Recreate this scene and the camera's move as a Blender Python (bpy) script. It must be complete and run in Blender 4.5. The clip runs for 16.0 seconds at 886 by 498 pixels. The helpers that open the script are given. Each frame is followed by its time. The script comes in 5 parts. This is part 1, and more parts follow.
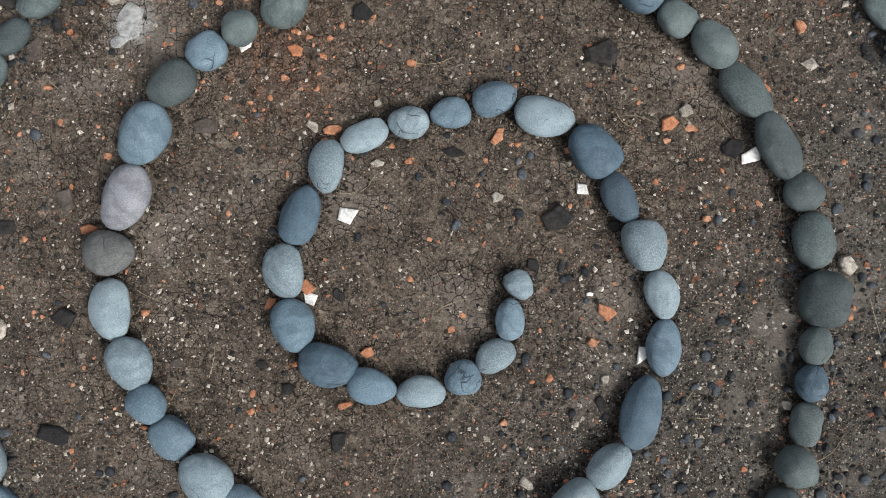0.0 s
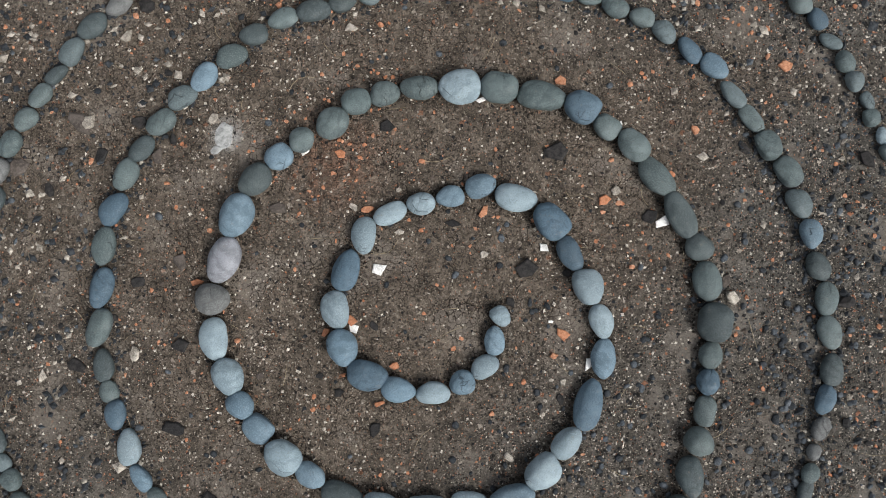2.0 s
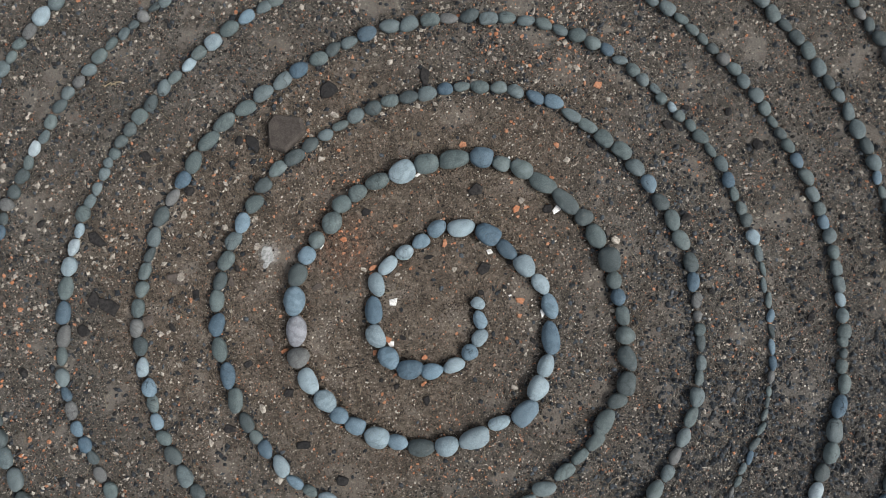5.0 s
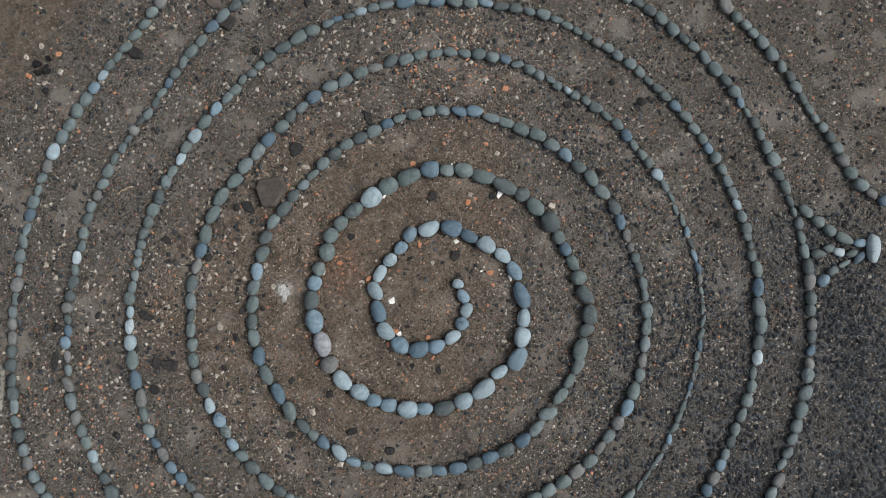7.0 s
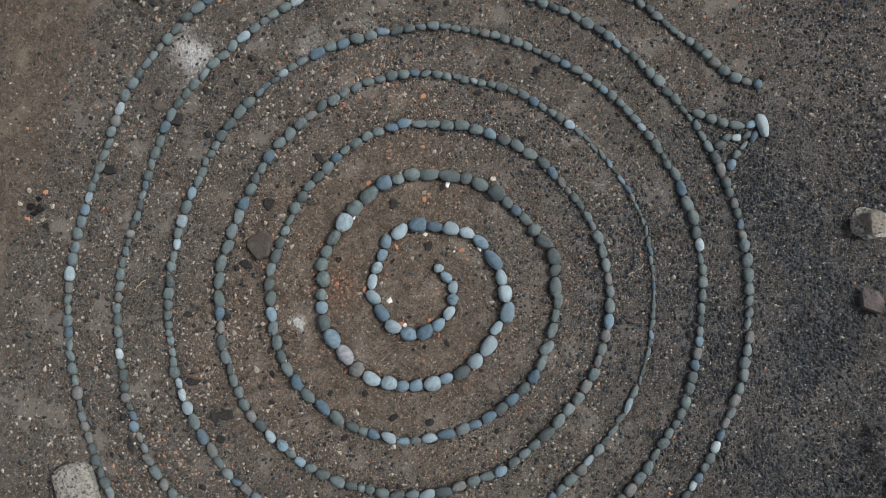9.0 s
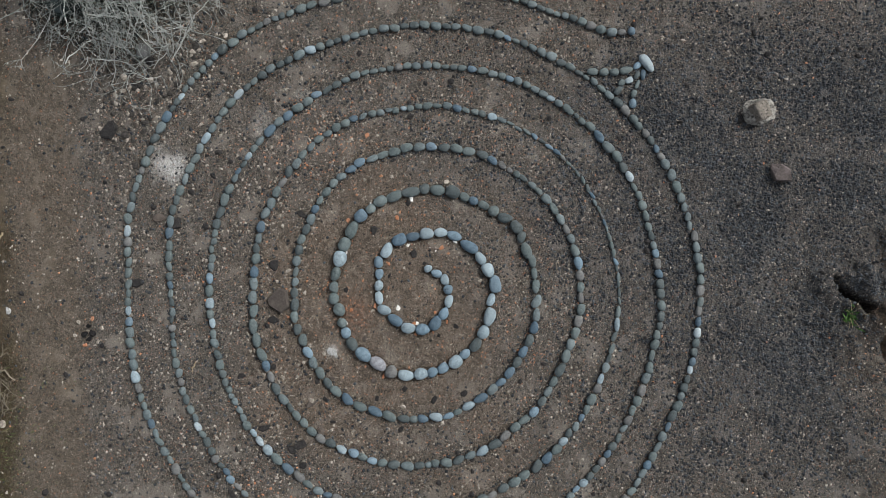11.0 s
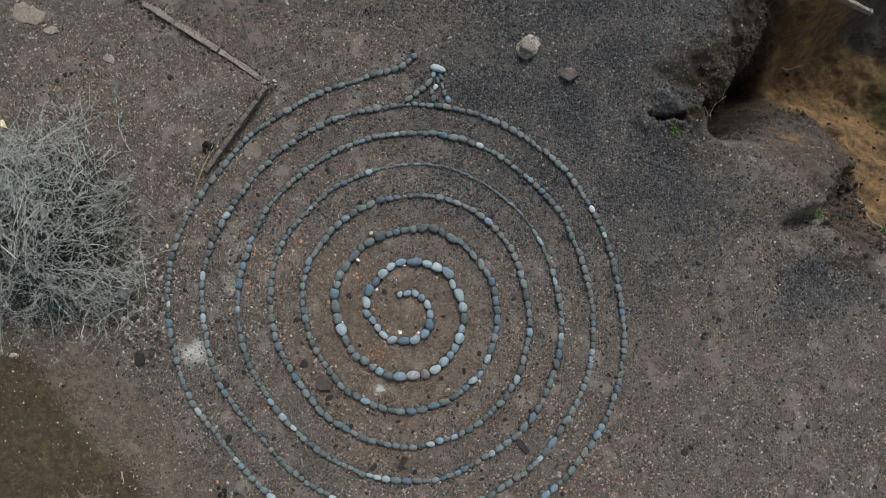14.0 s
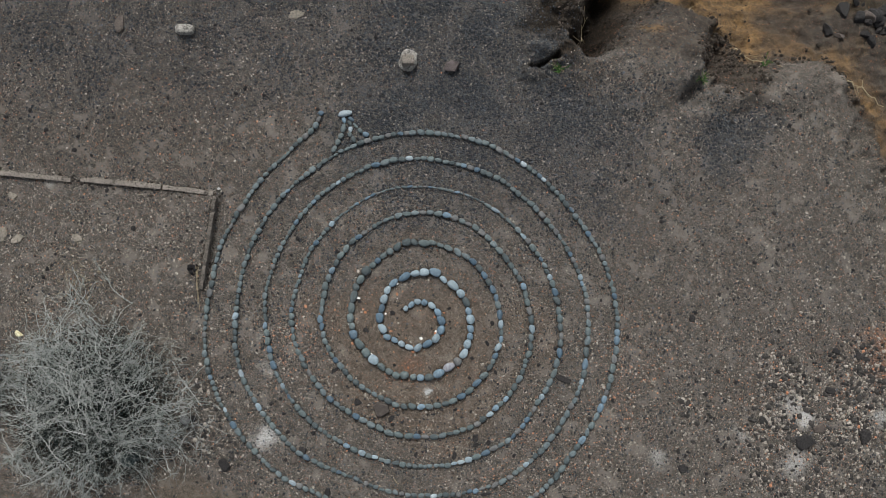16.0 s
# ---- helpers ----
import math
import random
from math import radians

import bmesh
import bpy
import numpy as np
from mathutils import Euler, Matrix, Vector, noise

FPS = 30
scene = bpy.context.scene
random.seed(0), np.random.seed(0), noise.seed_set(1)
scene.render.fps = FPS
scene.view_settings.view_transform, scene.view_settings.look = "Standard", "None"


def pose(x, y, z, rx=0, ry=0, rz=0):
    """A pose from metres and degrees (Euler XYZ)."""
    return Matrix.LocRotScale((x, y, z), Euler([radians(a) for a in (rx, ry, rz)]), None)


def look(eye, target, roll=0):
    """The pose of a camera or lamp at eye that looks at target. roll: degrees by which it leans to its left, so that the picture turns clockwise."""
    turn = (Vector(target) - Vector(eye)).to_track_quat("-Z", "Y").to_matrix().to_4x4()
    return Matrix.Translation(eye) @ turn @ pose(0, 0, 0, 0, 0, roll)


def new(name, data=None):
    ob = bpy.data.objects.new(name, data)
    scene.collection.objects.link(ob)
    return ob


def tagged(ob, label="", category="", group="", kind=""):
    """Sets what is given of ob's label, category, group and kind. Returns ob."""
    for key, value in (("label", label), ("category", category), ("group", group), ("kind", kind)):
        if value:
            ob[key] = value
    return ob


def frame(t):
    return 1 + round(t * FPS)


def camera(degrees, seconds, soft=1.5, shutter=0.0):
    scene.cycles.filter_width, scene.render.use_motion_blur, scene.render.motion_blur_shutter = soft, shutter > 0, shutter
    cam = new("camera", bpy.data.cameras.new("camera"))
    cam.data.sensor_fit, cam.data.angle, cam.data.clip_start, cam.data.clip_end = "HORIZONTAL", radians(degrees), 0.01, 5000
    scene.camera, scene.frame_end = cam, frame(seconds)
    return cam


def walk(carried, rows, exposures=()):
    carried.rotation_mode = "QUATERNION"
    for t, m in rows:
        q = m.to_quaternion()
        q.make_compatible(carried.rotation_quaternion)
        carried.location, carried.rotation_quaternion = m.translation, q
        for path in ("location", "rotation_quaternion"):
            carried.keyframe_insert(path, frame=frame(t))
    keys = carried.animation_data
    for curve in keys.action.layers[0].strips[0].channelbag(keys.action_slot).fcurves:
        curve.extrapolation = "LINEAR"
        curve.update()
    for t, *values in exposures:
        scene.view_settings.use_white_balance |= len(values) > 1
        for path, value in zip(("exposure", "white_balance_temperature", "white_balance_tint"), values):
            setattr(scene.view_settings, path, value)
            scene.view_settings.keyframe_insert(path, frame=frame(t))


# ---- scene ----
cam = camera(70.0, 16.0, soft=0.6)
PATH = [
    (0, (-0.024, -0.021, 1.574), (-0.012, 0.029, -0.425), 14.1),
    (0.5, (0.002, -0.031, 1.689), (0.012, 0.014, -0.311), 13.0),
    (1, (-0.023, -0.006, 1.861), (-0.001, 0.082, -0.137), 14.5),
    (1.5, (-0.033, 0.048, 2.063), (-0.016, 0.138, 0.065), 11.1),
    (2, (-0.036, 0.057, 2.235), (-0.027, 0.157, 0.238), 4.7),
    (2.5, (-0.047, 0.046, 2.388), (-0.04, 0.148, 0.391), 1.7),
    (3, (-0.052, 0.066, 2.571), (-0.037, 0.156, 0.573), 4.4),
    (3.5, (-0.043, 0.083, 2.767), (-0.026, 0.17, 0.769), 3.4),
    (4, (-0.013, 0.124, 2.992), (0.005, 0.211, 0.994), -0.4),
    (4.2, (-0.001, 0.135, 3.075), (0.02, 0.223, 1.077), -0.7),
    (6.3, (0.097, 0.1, 4.001), (0.142, 0.167, 2.002), 4.1),
    (6.5, (0.095, 0.079, 4.076), (0.147, 0.153, 2.078), 3.5),
    (7, (0.111, 0.039, 4.246), (0.166, 0.106, 2.248), 3.6),
    (7.5, (0.125, -0.032, 4.387), (0.185, 0.028, 2.389), 4.6),
    (8, (0.144, -0.074, 4.541), (0.206, -0.026, 2.543), 7.1),
    (8.5, (0.138, -0.088, 4.728), (0.207, -0.046, 2.729), 8.8),
    (9, (0.122, -0.099, 4.947), (0.2, -0.062, 2.949), 9.9),
    (9.2, (0.121, -0.109, 5.015), (0.195, -0.077, 3.017), 10.4),
    (11.3, (0.212, -0.236, 6.007), (0.273, -0.222, 4.008), -0.6),
    (11.5, (0.205, -0.272, 6.114), (0.269, -0.259, 4.115), -1.5),
    (12, (0.183, -0.385, 6.445), (0.262, -0.37, 4.447), -6.6),
    (12.5, (0.198, -0.451, 6.757), (0.275, -0.446, 4.758), -5.5),
    (13, (0.21, -0.538, 7.066), (0.289, -0.538, 5.067), -8.1),
    (13.5, (0.239, -0.616, 7.363), (0.313, -0.625, 5.364), -7.2),
    (14, (0.243, -0.659, 7.666), (0.308, -0.683, 5.667), -1.2),
    (14.5, (0.239, -0.691, 7.931), (0.302, -0.728, 5.933), 1.7),
    (15, (0.231, -0.72, 8.185), (0.284, -0.763, 6.187), 3.4),
    (15.5, (0.222, -0.777, 8.412), (0.264, -0.821, 6.413), 4.5),
    (16, (0.208, -0.813, 8.631), (0.237, -0.858, 6.632), 8.9),
]
walk(cam, [(t, look(e, g, r)) for t, e, g, r in PATH])

# ---------------------------------------------------------------- world and light
world = bpy.data.worlds.new("overcast_sky")
scene.world = world
world.use_nodes = True
wn, wl = world.node_tree.nodes, world.node_tree.links
sky = wn.new("ShaderNodeTexSky")
sky.sky_type = "NISHITA"
sky.sun_disc = False
sky.sun_elevation = radians(45)
sky.sun_rotation = radians(131)
sky.air_density = 1.0
sky.dust_density = 4.0
wn["Background"].inputs["Strength"].default_value = 0.108
cloud = wn.new("ShaderNodeHueSaturation")
cloud.inputs["Saturation"].default_value = 0.30
wl.new(sky.outputs["Color"], cloud.inputs["Color"])
wl.new(cloud.outputs["Color"], wn["Background"].inputs["Color"])
sun = new("sun", bpy.data.lights.new("sun", "SUN"))
sun.data.energy = 1.8
sun.data.angle = radians(16)
sun.data.color = (1.0, 0.985, 0.95)
sun.matrix_world = look((2.5, -2.2, 3.3), (0, 0, 0))
scene.view_settings.exposure = 0.53


# ---------------------------------------------------------------- materials
class Nodes:
    """A short way of writing node materials."""

    def __init__(self, name):
        self.mat = bpy.data.materials.new(name)
        self.mat.use_nodes = True
        self.tree = self.mat.node_tree
        self.bsdf = self.tree.nodes["Principled BSDF"]
        self.pos = self.add("ShaderNodeNewGeometry").outputs["Position"]

    def add(self, kind, **inputs):
        node = self.tree.nodes.new(kind)
        for key, value in inputs.items():
            self.put(node.inputs[key.replace("_", " ")], value)
        return node

    def put(self, socket, value):
        if isinstance(value, bpy.types.NodeSocket):
            self.tree.links.new(value, socket)
        elif isinstance(value, tuple) and len(value) == 3 and socket.type == "RGBA":
            socket.default_value = (*value, 1)
        else:
            socket.default_value = value

    def noise(self, scale, detail=4.0, rough=0.55, at=None, distort=0.0):
        return self.add("ShaderNodeTexNoise", Vector=at or self.pos, Scale=scale, Detail=detail, Roughness=rough, Distortion=distort).outputs["Fac"]

    def ramp(self, value, low, high, a=0.0, b=1.0):
        n = self.add("ShaderNodeMapRange", Value=value)
        n.interpolation_type = "SMOOTHSTEP"
        for key, v in zip(("From Min", "From Max", "To Min", "To Max"), (low, high, a, b)):
            self.put(n.inputs[key], v)
        return n.outputs["Result"]

    def math(self, op, a, b=0.5):
        n = self.tree.nodes.new("ShaderNodeMath")
        n.operation = op
        self.put(n.inputs[0], a)
        self.put(n.inputs[1], b)
        return n.outputs[0]

    def mix(self, fac, a, b, blend="MIX"):
        n = self.tree.nodes.new("ShaderNodeMix")
        n.data_type, n.blend_type = "RGBA", blend
        for i, v in ((0, fac), (6, a), (7, b)):
            self.put(n.inputs[i], v)
        return n.outputs[2]

    def cells(self, scale, at=None, feature="F1", jitter=1.0, flat=False):
        n = self.tree.nodes.new("ShaderNodeTexVoronoi")
        n.voronoi_dimensions = "2D" if flat else "3D"
        n.feature = feature
        self.put(n.inputs["Vector"], at or self.pos)
        self.put(n.inputs["Scale"], scale)
        self.put(n.inputs["Randomness"], jitter)
        return n

    def warped(self, scale, amount):
        c = self.add("ShaderNodeTexNoise", Vector=self.pos, Scale=scale, Detail=3.0).outputs["Color"]
        v = self.tree.nodes.new("ShaderNodeVectorMath")
        v.operation = "MULTIPLY_ADD"
        self.put(v.inputs[0], c)
        v.inputs[1].default_value = (amount,) * 3
        self.put(v.inputs[2], self.pos)
        return v.outputs[0]

    def random(self):
        """One number per thing, and per loose piece of a joined mesh."""
        a = self.add("ShaderNodeObjectInfo").outputs["Random"]
        b = self.add("ShaderNodeNewGeometry").outputs["Random Per Island"]
        return self.math("FRACT", self.math("ADD", a, b), 0.0)

    def attribute(self, name):
        n = self.tree.nodes.new("ShaderNodeAttribute")
        n.attribute_name = name
        return n.outputs["Fac"]

    def done(self, colour, rough=0.85, bump=None, strength=0.5, distance=0.002, spec=0.3):
        self.put(self.bsdf.inputs["Base Color"], colour)
        self.put(self.bsdf.inputs["Roughness"], rough)
        self.bsdf.inputs["Specular IOR Level"].default_value = spec
        if bump is not None:
            n = self.add("ShaderNodeBump", Height=bump, Strength=strength, Distance=distance)
            self.put(self.bsdf.inputs["Normal"], n.outputs["Normal"])
        return self.mat


def shade(c, k):
    return tuple(v * k for v in c)


def cobble_material(name, colour, other):
    """Smooth basalt beach stone: cloudy tone, fine grain, pits, cracks and, on some, growth rings."""
    n = Nodes(name)
    r = n.random()
    colour, other = (tuple(v * f for v, f in zip(k, (0.955, 1.02, 0.99))) for k in (colour, other))
    c = n.mix(r, colour, other)
    spread = n.add("ShaderNodeHueSaturation", Color=c, Value=n.ramp(n.math("FRACT", n.math("MULTIPLY", r, 7.31), 0.0), 0.0, 1.0, 0.80, 1.18))
    c = spread.outputs["Color"]
    c = n.mix(n.ramp(n.noise(24, 4), 0.36, 0.66, 0.55, 0.0), c, shade(colour, 0.66))
    c = n.mix(n.ramp(n.noise(260, 2, 0.7), 0.46, 0.62, 0.0, 0.55), c, shade(other, 1.35))
    c = n.mix(n.ramp(n.noise(420, 2, 0.7), 0.55, 0.65, 0.0, 0.65), c, shade(colour, 0.45))
    # growth rings, seen on about every fourth stone
    own = n.add("ShaderNodeTexCoord").outputs["Object"]
    off = n.tree.nodes.new("ShaderNodeVectorMath")
    off.operation = "LENGTH"
    shift = n.tree.nodes.new("ShaderNodeVectorMath")
    shift.operation = "ADD"
    n.put(shift.inputs[0], own)
    shift.inputs[1].default_value = (0.25, -0.15, 0.0)
    n.put(off.inputs[0], shift.outputs[0])
    ring = n.math("SINE", n.math("ADD", n.math("MULTIPLY", off.outputs["Value"], 30.0), n.math("MULTIPLY", n.noise(40, 3), 7.0)), 0.0)
    ringed = n.math("GREATER_THAN", n.math("FRACT", n.math("MULTIPLY", r, 3.77), 0.0), 0.74)
    ring = n.math("MULTIPLY", n.ramp(ring, 0.35, 0.95), ringed)
    c = n.mix(n.math("MULTIPLY", ring, 0.42), c, shade(colour, 0.62))
    pits = n.cells(240)
    pit = n.ramp(pits.outputs["Distance"], 0.14, 0.32, 1.0, 0.0)
    some = n.ramp(n.noise(28, 2), 0.44, 0.56)
    pit = n.math("MULTIPLY", pit, some)
    c = n.mix(n.math("MULTIPLY", pit, 0.62), c, shade(colour, 0.40))
    vein = n.cells(11, n.warped(30, 0.035), "DISTANCE_TO_EDGE")
    line = n.ramp(vein.outputs["Distance"], 0.005, 0.020, 0.85, 0.0)
    line = n.math("MULTIPLY", line, n.ramp(n.noise(9, 2), 0.60, 0.645))
    c = n.mix(line, c, shade(colour, 0.30))
    dirt = n.ramp(n.noise(48, 5, 0.65), 0.60, 0.74, 0.0, 0.4)
    c = n.mix(dirt, c, (0.17, 0.15, 0.125))
    h = n.math("SUBTRACT", n.math("ADD", n.math("MULTIPLY", n.noise(120, 4, 0.6), 0.6), n.math("MULTIPLY", n.noise(38, 3), 1.6)), n.math("ADD", n.math("MULTIPLY", ring, 0.35), n.math("ADD", pit, n.math("MULTIPLY", line, 1.6))))
    return n.done(c, n.ramp(n.noise(60, 2), 0.3, 0.7, 0.58, 0.82), h, 0.75, 0.0020, 0.35)


def rock_material(name, colour, other, scale=30.0, bump=0.004, pitted=0.0):
    n = Nodes(name)
    r = n.random()
    c = n.mix(r, colour, other)
    c = n.mix(n.ramp(n.noise(scale, 5, 0.65), 0.35, 0.66), shade(colour, 0.6), c)
    c = n.mix(n.ramp(n.noise(scale * 7, 2, 0.7), 0.48, 0.66, 0.0, 0.5), c, shade(other, 1.35))
    h = n.math("ADD", n.noise(scale * 0.8, 6, 0.65), n.math("MULTIPLY", n.noise(scale * 5, 3), 0.3))
    if pitted:
        hole = n.ramp(n.noise(48, 3, 0.6), pitted, pitted + 0.07)
        c = n.mix(n.math("MULTIPLY", hole, 0.85), c, shade(colour, 0.25))
        h = n.math("SUBTRACT", h, n.math("MULTIPLY", hole, 0.8))
    return n.done(c, 0.9, h, 0.7, bump, 0.25)


def ground_material():
    """Trodden earth with cracked silt, grit, gravel and, in the gully, ochre sand."""
    n = Nodes("earth")
    gravel, trail, sand, crack, dust, moss, red, damp_shade = (n.attribute(k) for k in ("gravel", "trail", "sand", "crack", "dust", "moss", "red", "damp_shade"))
    big = n.ramp(n.noise(1.6, 4), 0.34, 0.68)
    mid = n.ramp(n.noise(9, 6, 0.62), 0.42, 0.62)
    clod = n.ramp(n.noise(34, 5, 0.7), 0.40, 0.60)
    silt = n.math("MULTIPLY", n.ramp(n.noise(3.4, 5, 0.62), 0.53, 0.62), n.math("SUBTRACT", 1.0, n.math("MULTIPLY", gravel, 0.6)))
    fine = n.noise(150, 4, 0.7)
    c = n.mix(big, (0.120, 0.114, 0.102), (0.150, 0.142, 0.128))
    c = n.mix(n.math("MULTIPLY", crack, 0.75), c, (0.240, 0.190, 0.145))
    c = n.mix(n.math("MULTIPLY", mid, 0.50), c, (0.064, 0.053, 0.042))
    c = n.mix(n.math("MULTIPLY", silt, n.ramp(crack, 0.0, 1.0, 0.34, 0.74)), c, (0.205, 0.178, 0.152))
    c = n.mix(n.math("MULTIPLY", gravel, 0.94), c, n.mix(mid, (0.096, 0.099, 0.103), (0.050, 0.056, 0.062)))
    c = n.mix(n.math("MULTIPLY", trail, 0.85), c, n.mix(mid, (0.155, 0.130, 0.101), (0.105, 0.086, 0.064)))
    c = n.mix(n.math("MULTIPLY", red, n.ramp(n.noise(24, 4, 0.6), 0.34, 0.56)), c, (0.30, 0.135, 0.075))
    # dark damp soil colour that also carries the shade of gully and bushes
    c = n.mix(damp_shade, c, n.mix(mid, (0.042, 0.031, 0.020), (0.019, 0.015, 0.011)))
    ochre = n.mix(n.ramp(n.noise(5.5, 7, 0.70), 0.38, 0.64), (0.250, 0.155, 0.068), (0.105, 0.068, 0.034))
    c = n.mix(sand, c, ochre)
    c = n.mix(n.math("MULTIPLY", moss, n.ramp(n.noise(14, 4, 0.7), 0.30, 0.48, 0.55, 1.0)), c, n.mix(mid, (0.082, 0.064, 0.032), (0.048, 0.038, 0.018)))
    c = n.mix(n.math("MULTIPLY", dust, n.ramp(n.noise(46, 6, 0.8), 0.30, 0.52)), c, (0.60, 0.605, 0.59))
    # clods, darker in the hollows between them, then tonal grain
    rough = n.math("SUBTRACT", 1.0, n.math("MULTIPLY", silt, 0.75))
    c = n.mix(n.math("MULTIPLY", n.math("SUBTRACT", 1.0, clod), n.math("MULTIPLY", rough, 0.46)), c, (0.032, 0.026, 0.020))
    c = n.mix(n.math("MULTIPLY", n.ramp(n.noise(52, 4, 0.7), 0.54, 0.66, 0.0, 0.34), n.math("MULTIPLY", rough, n.math("SUBTRACT", 1.0, damp_shade))), c, (0.215, 0.185, 0.155))
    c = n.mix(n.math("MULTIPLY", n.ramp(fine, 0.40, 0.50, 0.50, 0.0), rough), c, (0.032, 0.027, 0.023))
    # pale grains thin out where that shade is painted
    dry = n.math("SUBTRACT", 1.0, n.math("MULTIPLY", damp_shade, 0.85))
    c = n.mix(n.math("MULTIPLY", dry, n.ramp(n.noise(300, 3, 0.75), 0.55, 0.66, 0.0, 0.42)), c, (0.27, 0.24, 0.205))
    # grit in four sizes
    heights = []
    plain = n.math("SUBTRACT", 1.0, n.math("MULTIPLY", n.math("MAXIMUM", n.math("MAXIMUM", sand, n.math("MULTIPLY", trail, 0.65)), n.math("MAXIMUM", n.math("MAXIMUM", n.math("MULTIPLY", crack, 0.6), n.math("MAXIMUM", moss, dust)), silt)), 0.72))
    for scale, size, part, few, rare in ((27.0, 0.25, 0.85, 0.12, 0.978), (55.0, 0.28, 0.90, 0.19, 0.945), (120.0, 0.30, 0.95, 0.22, 0.91), (250.0, 0.34, 0.95, 0.22, 0.92)):
        v = n.cells(scale, n.warped(60, 0.007 * 95 / scale), flat=True)
        grain = n.ramp(v.outputs["Distance"], size * 0.80, size, 1.0, 0.0)
        pick = n.add("ShaderNodeSeparateColor", Color=v.outputs["Color"])
        u, w = pick.outputs["Red"], pick.outputs["Green"]
        dark = n.math("MULTIPLY", n.math("LESS_THAN", u, n.math("ADD", few, n.math("MULTIPLY", gravel, 0.2))), grain)
        dark = n.math("MULTIPLY", dark, plain)
        light = n.math("MULTIPLY", n.math("GREATER_THAN", u, rare), grain)
        light = n.math("MULTIPLY", light, n.math("MULTIPLY", plain, dry))
        rust = n.math("MULTIPLY", n.math("MULTIPLY", n.math("LESS_THAN", w, 0.06), n.math("GREATER_THAN", u, 0.5)), grain)
        rust = n.math("MULTIPLY", n.math("MULTIPLY", rust, plain), n.math("SUBTRACT", 1.0, gravel))
        c = n.mix(n.math("MULTIPLY", dark, part), c, (0.013, 0.013, 0.013))
        c = n.mix(n.math("MULTIPLY", light, part), c, n.mix(w, (0.56, 0.50, 0.42), (0.30, 0.26, 0.22)))
        c = n.mix(n.math("MULTIPLY", rust, part * 0.8), c, (0.40, 0.16, 0.08))
        heights.append(n.math("MULTIPLY", n.math("ADD", dark, n.math("ADD", light, rust)), 0.5 * 62.0 / scale))
    # dried-silt cracks in two sizes, close-meshed, broken up
    lines = None
    for scale, wide, at, warp in ((36.0, 0.060, 0.43, 0.022), (68.0, 0.075, 0.47, 0.014)):
        e = n.cells(scale, n.warped(55, warp), "DISTANCE_TO_EDGE", flat=True).outputs["Distance"]
        k = n.math("MULTIPLY", n.ramp(e, wide * 0.12, wide, 1.0, 0.0), n.ramp(n.noise(5.0 * scale / 25, 4, 0.7), at, at + 0.12))
        lines = k if lines is None else n.math("MAXIMUM", lines, k)
    lines = n.math("MULTIPLY", lines, crack)
    c = n.mix(n.math("MULTIPLY", lines, 0.85), c, (0.018, 0.013, 0.010))
    h = n.math("ADD", n.math("MULTIPLY", n.noise(70, 6, 0.75), 1.6), n.math("ADD", heights[0], n.math("ADD", heights[1], n.math("ADD", heights[2], heights[3]))))
    h = n.math("ADD", h, n.math("MULTIPLY", n.noise(260, 3, 0.7), 0.4))
    h = n.math("ADD", h, n.math("MULTIPLY", n.math("MULTIPLY", clod, rough), 1.4))
    h = n.math("SUBTRACT", h, n.math("MULTIPLY", lines, 1.5))
    return n.done(c, 0.95, h, 0.9, 0.006, 0.15)


def twig_material(name, colour, other):
    n = Nodes(name)
    c = n.mix(n.random(), colour, other)
    c = n.mix(n.ramp(n.noise(40, 3), 0.4, 0.65), shade(colour, 0.7), c)
    return n.done(c, 0.9, None, spec=0.2)


EARTH = ground_material()
COBBLE = {
    "pale": cobble_material("pale_cobble", (0.255, 0.300, 0.345), (0.320, 0.350, 0.385)),
    "light": cobble_material("light_blue_grey_cobble", (0.190, 0.242, 0.288), (0.240, 0.283, 0.322)),
    "blue": cobble_material("blue_grey_cobble", (0.118, 0.174, 0.233), (0.152, 0.200, 0.250)),
    "slate": cobble_material("slate_blue_cobble", (0.062, 0.101, 0.145), (0.082, 0.113, 0.147)),
    "grey": cobble_material("grey_green_cobble", (0.078, 0.099, 0.105), (0.115, 0.135, 0.141)),
    "dark": cobble_material("dark_basalt_cobble", (0.050, 0.063, 0.070), (0.078, 0.091, 0.096)),
    "teal": cobble_material("teal_grey_cobble", (0.094, 0.118, 0.131), (0.130, 0.151, 0.163)),
    "warm": cobble_material("warm_grey_cobble", (0.105, 0.103, 0.107), (0.150, 0.145, 0.148)),
    "mauve": cobble_material("pale_mauve_cobble", (0.205, 0.200, 0.232), (0.245, 0.240, 0.270)),
}
BLACK_ROCK = rock_material("dark_rock", (0.018, 0.018, 0.019), (0.042, 0.038, 0.036), 60)
BROWN_ROCK = rock_material("brown_rock", (0.082, 0.068, 0.059), (0.115, 0.098, 0.086), 22)
PALE_ROCK = rock_material("pale_rubble", (0.24, 0.215, 0.18), (0.50, 0.46, 0.40), 60)
GRIT_DARK = rock_material("gravel_dark", (0.018, 0.021, 0.025), (0.060, 0.067, 0.075), 80)
SOIL = rock_material("soil_crumb", (0.022, 0.018, 0.014), (0.060, 0.048, 0.037), 80)
GRIT_BLUE = rock_material("gravel_blue_grey", (0.055, 0.066, 0.078), (0.125, 0.140, 0.155), 80)
GRIT_BROWN = rock_material("gravel_brown", (0.075, 0.060, 0.050), (0.13, 0.105, 0.088), 80)
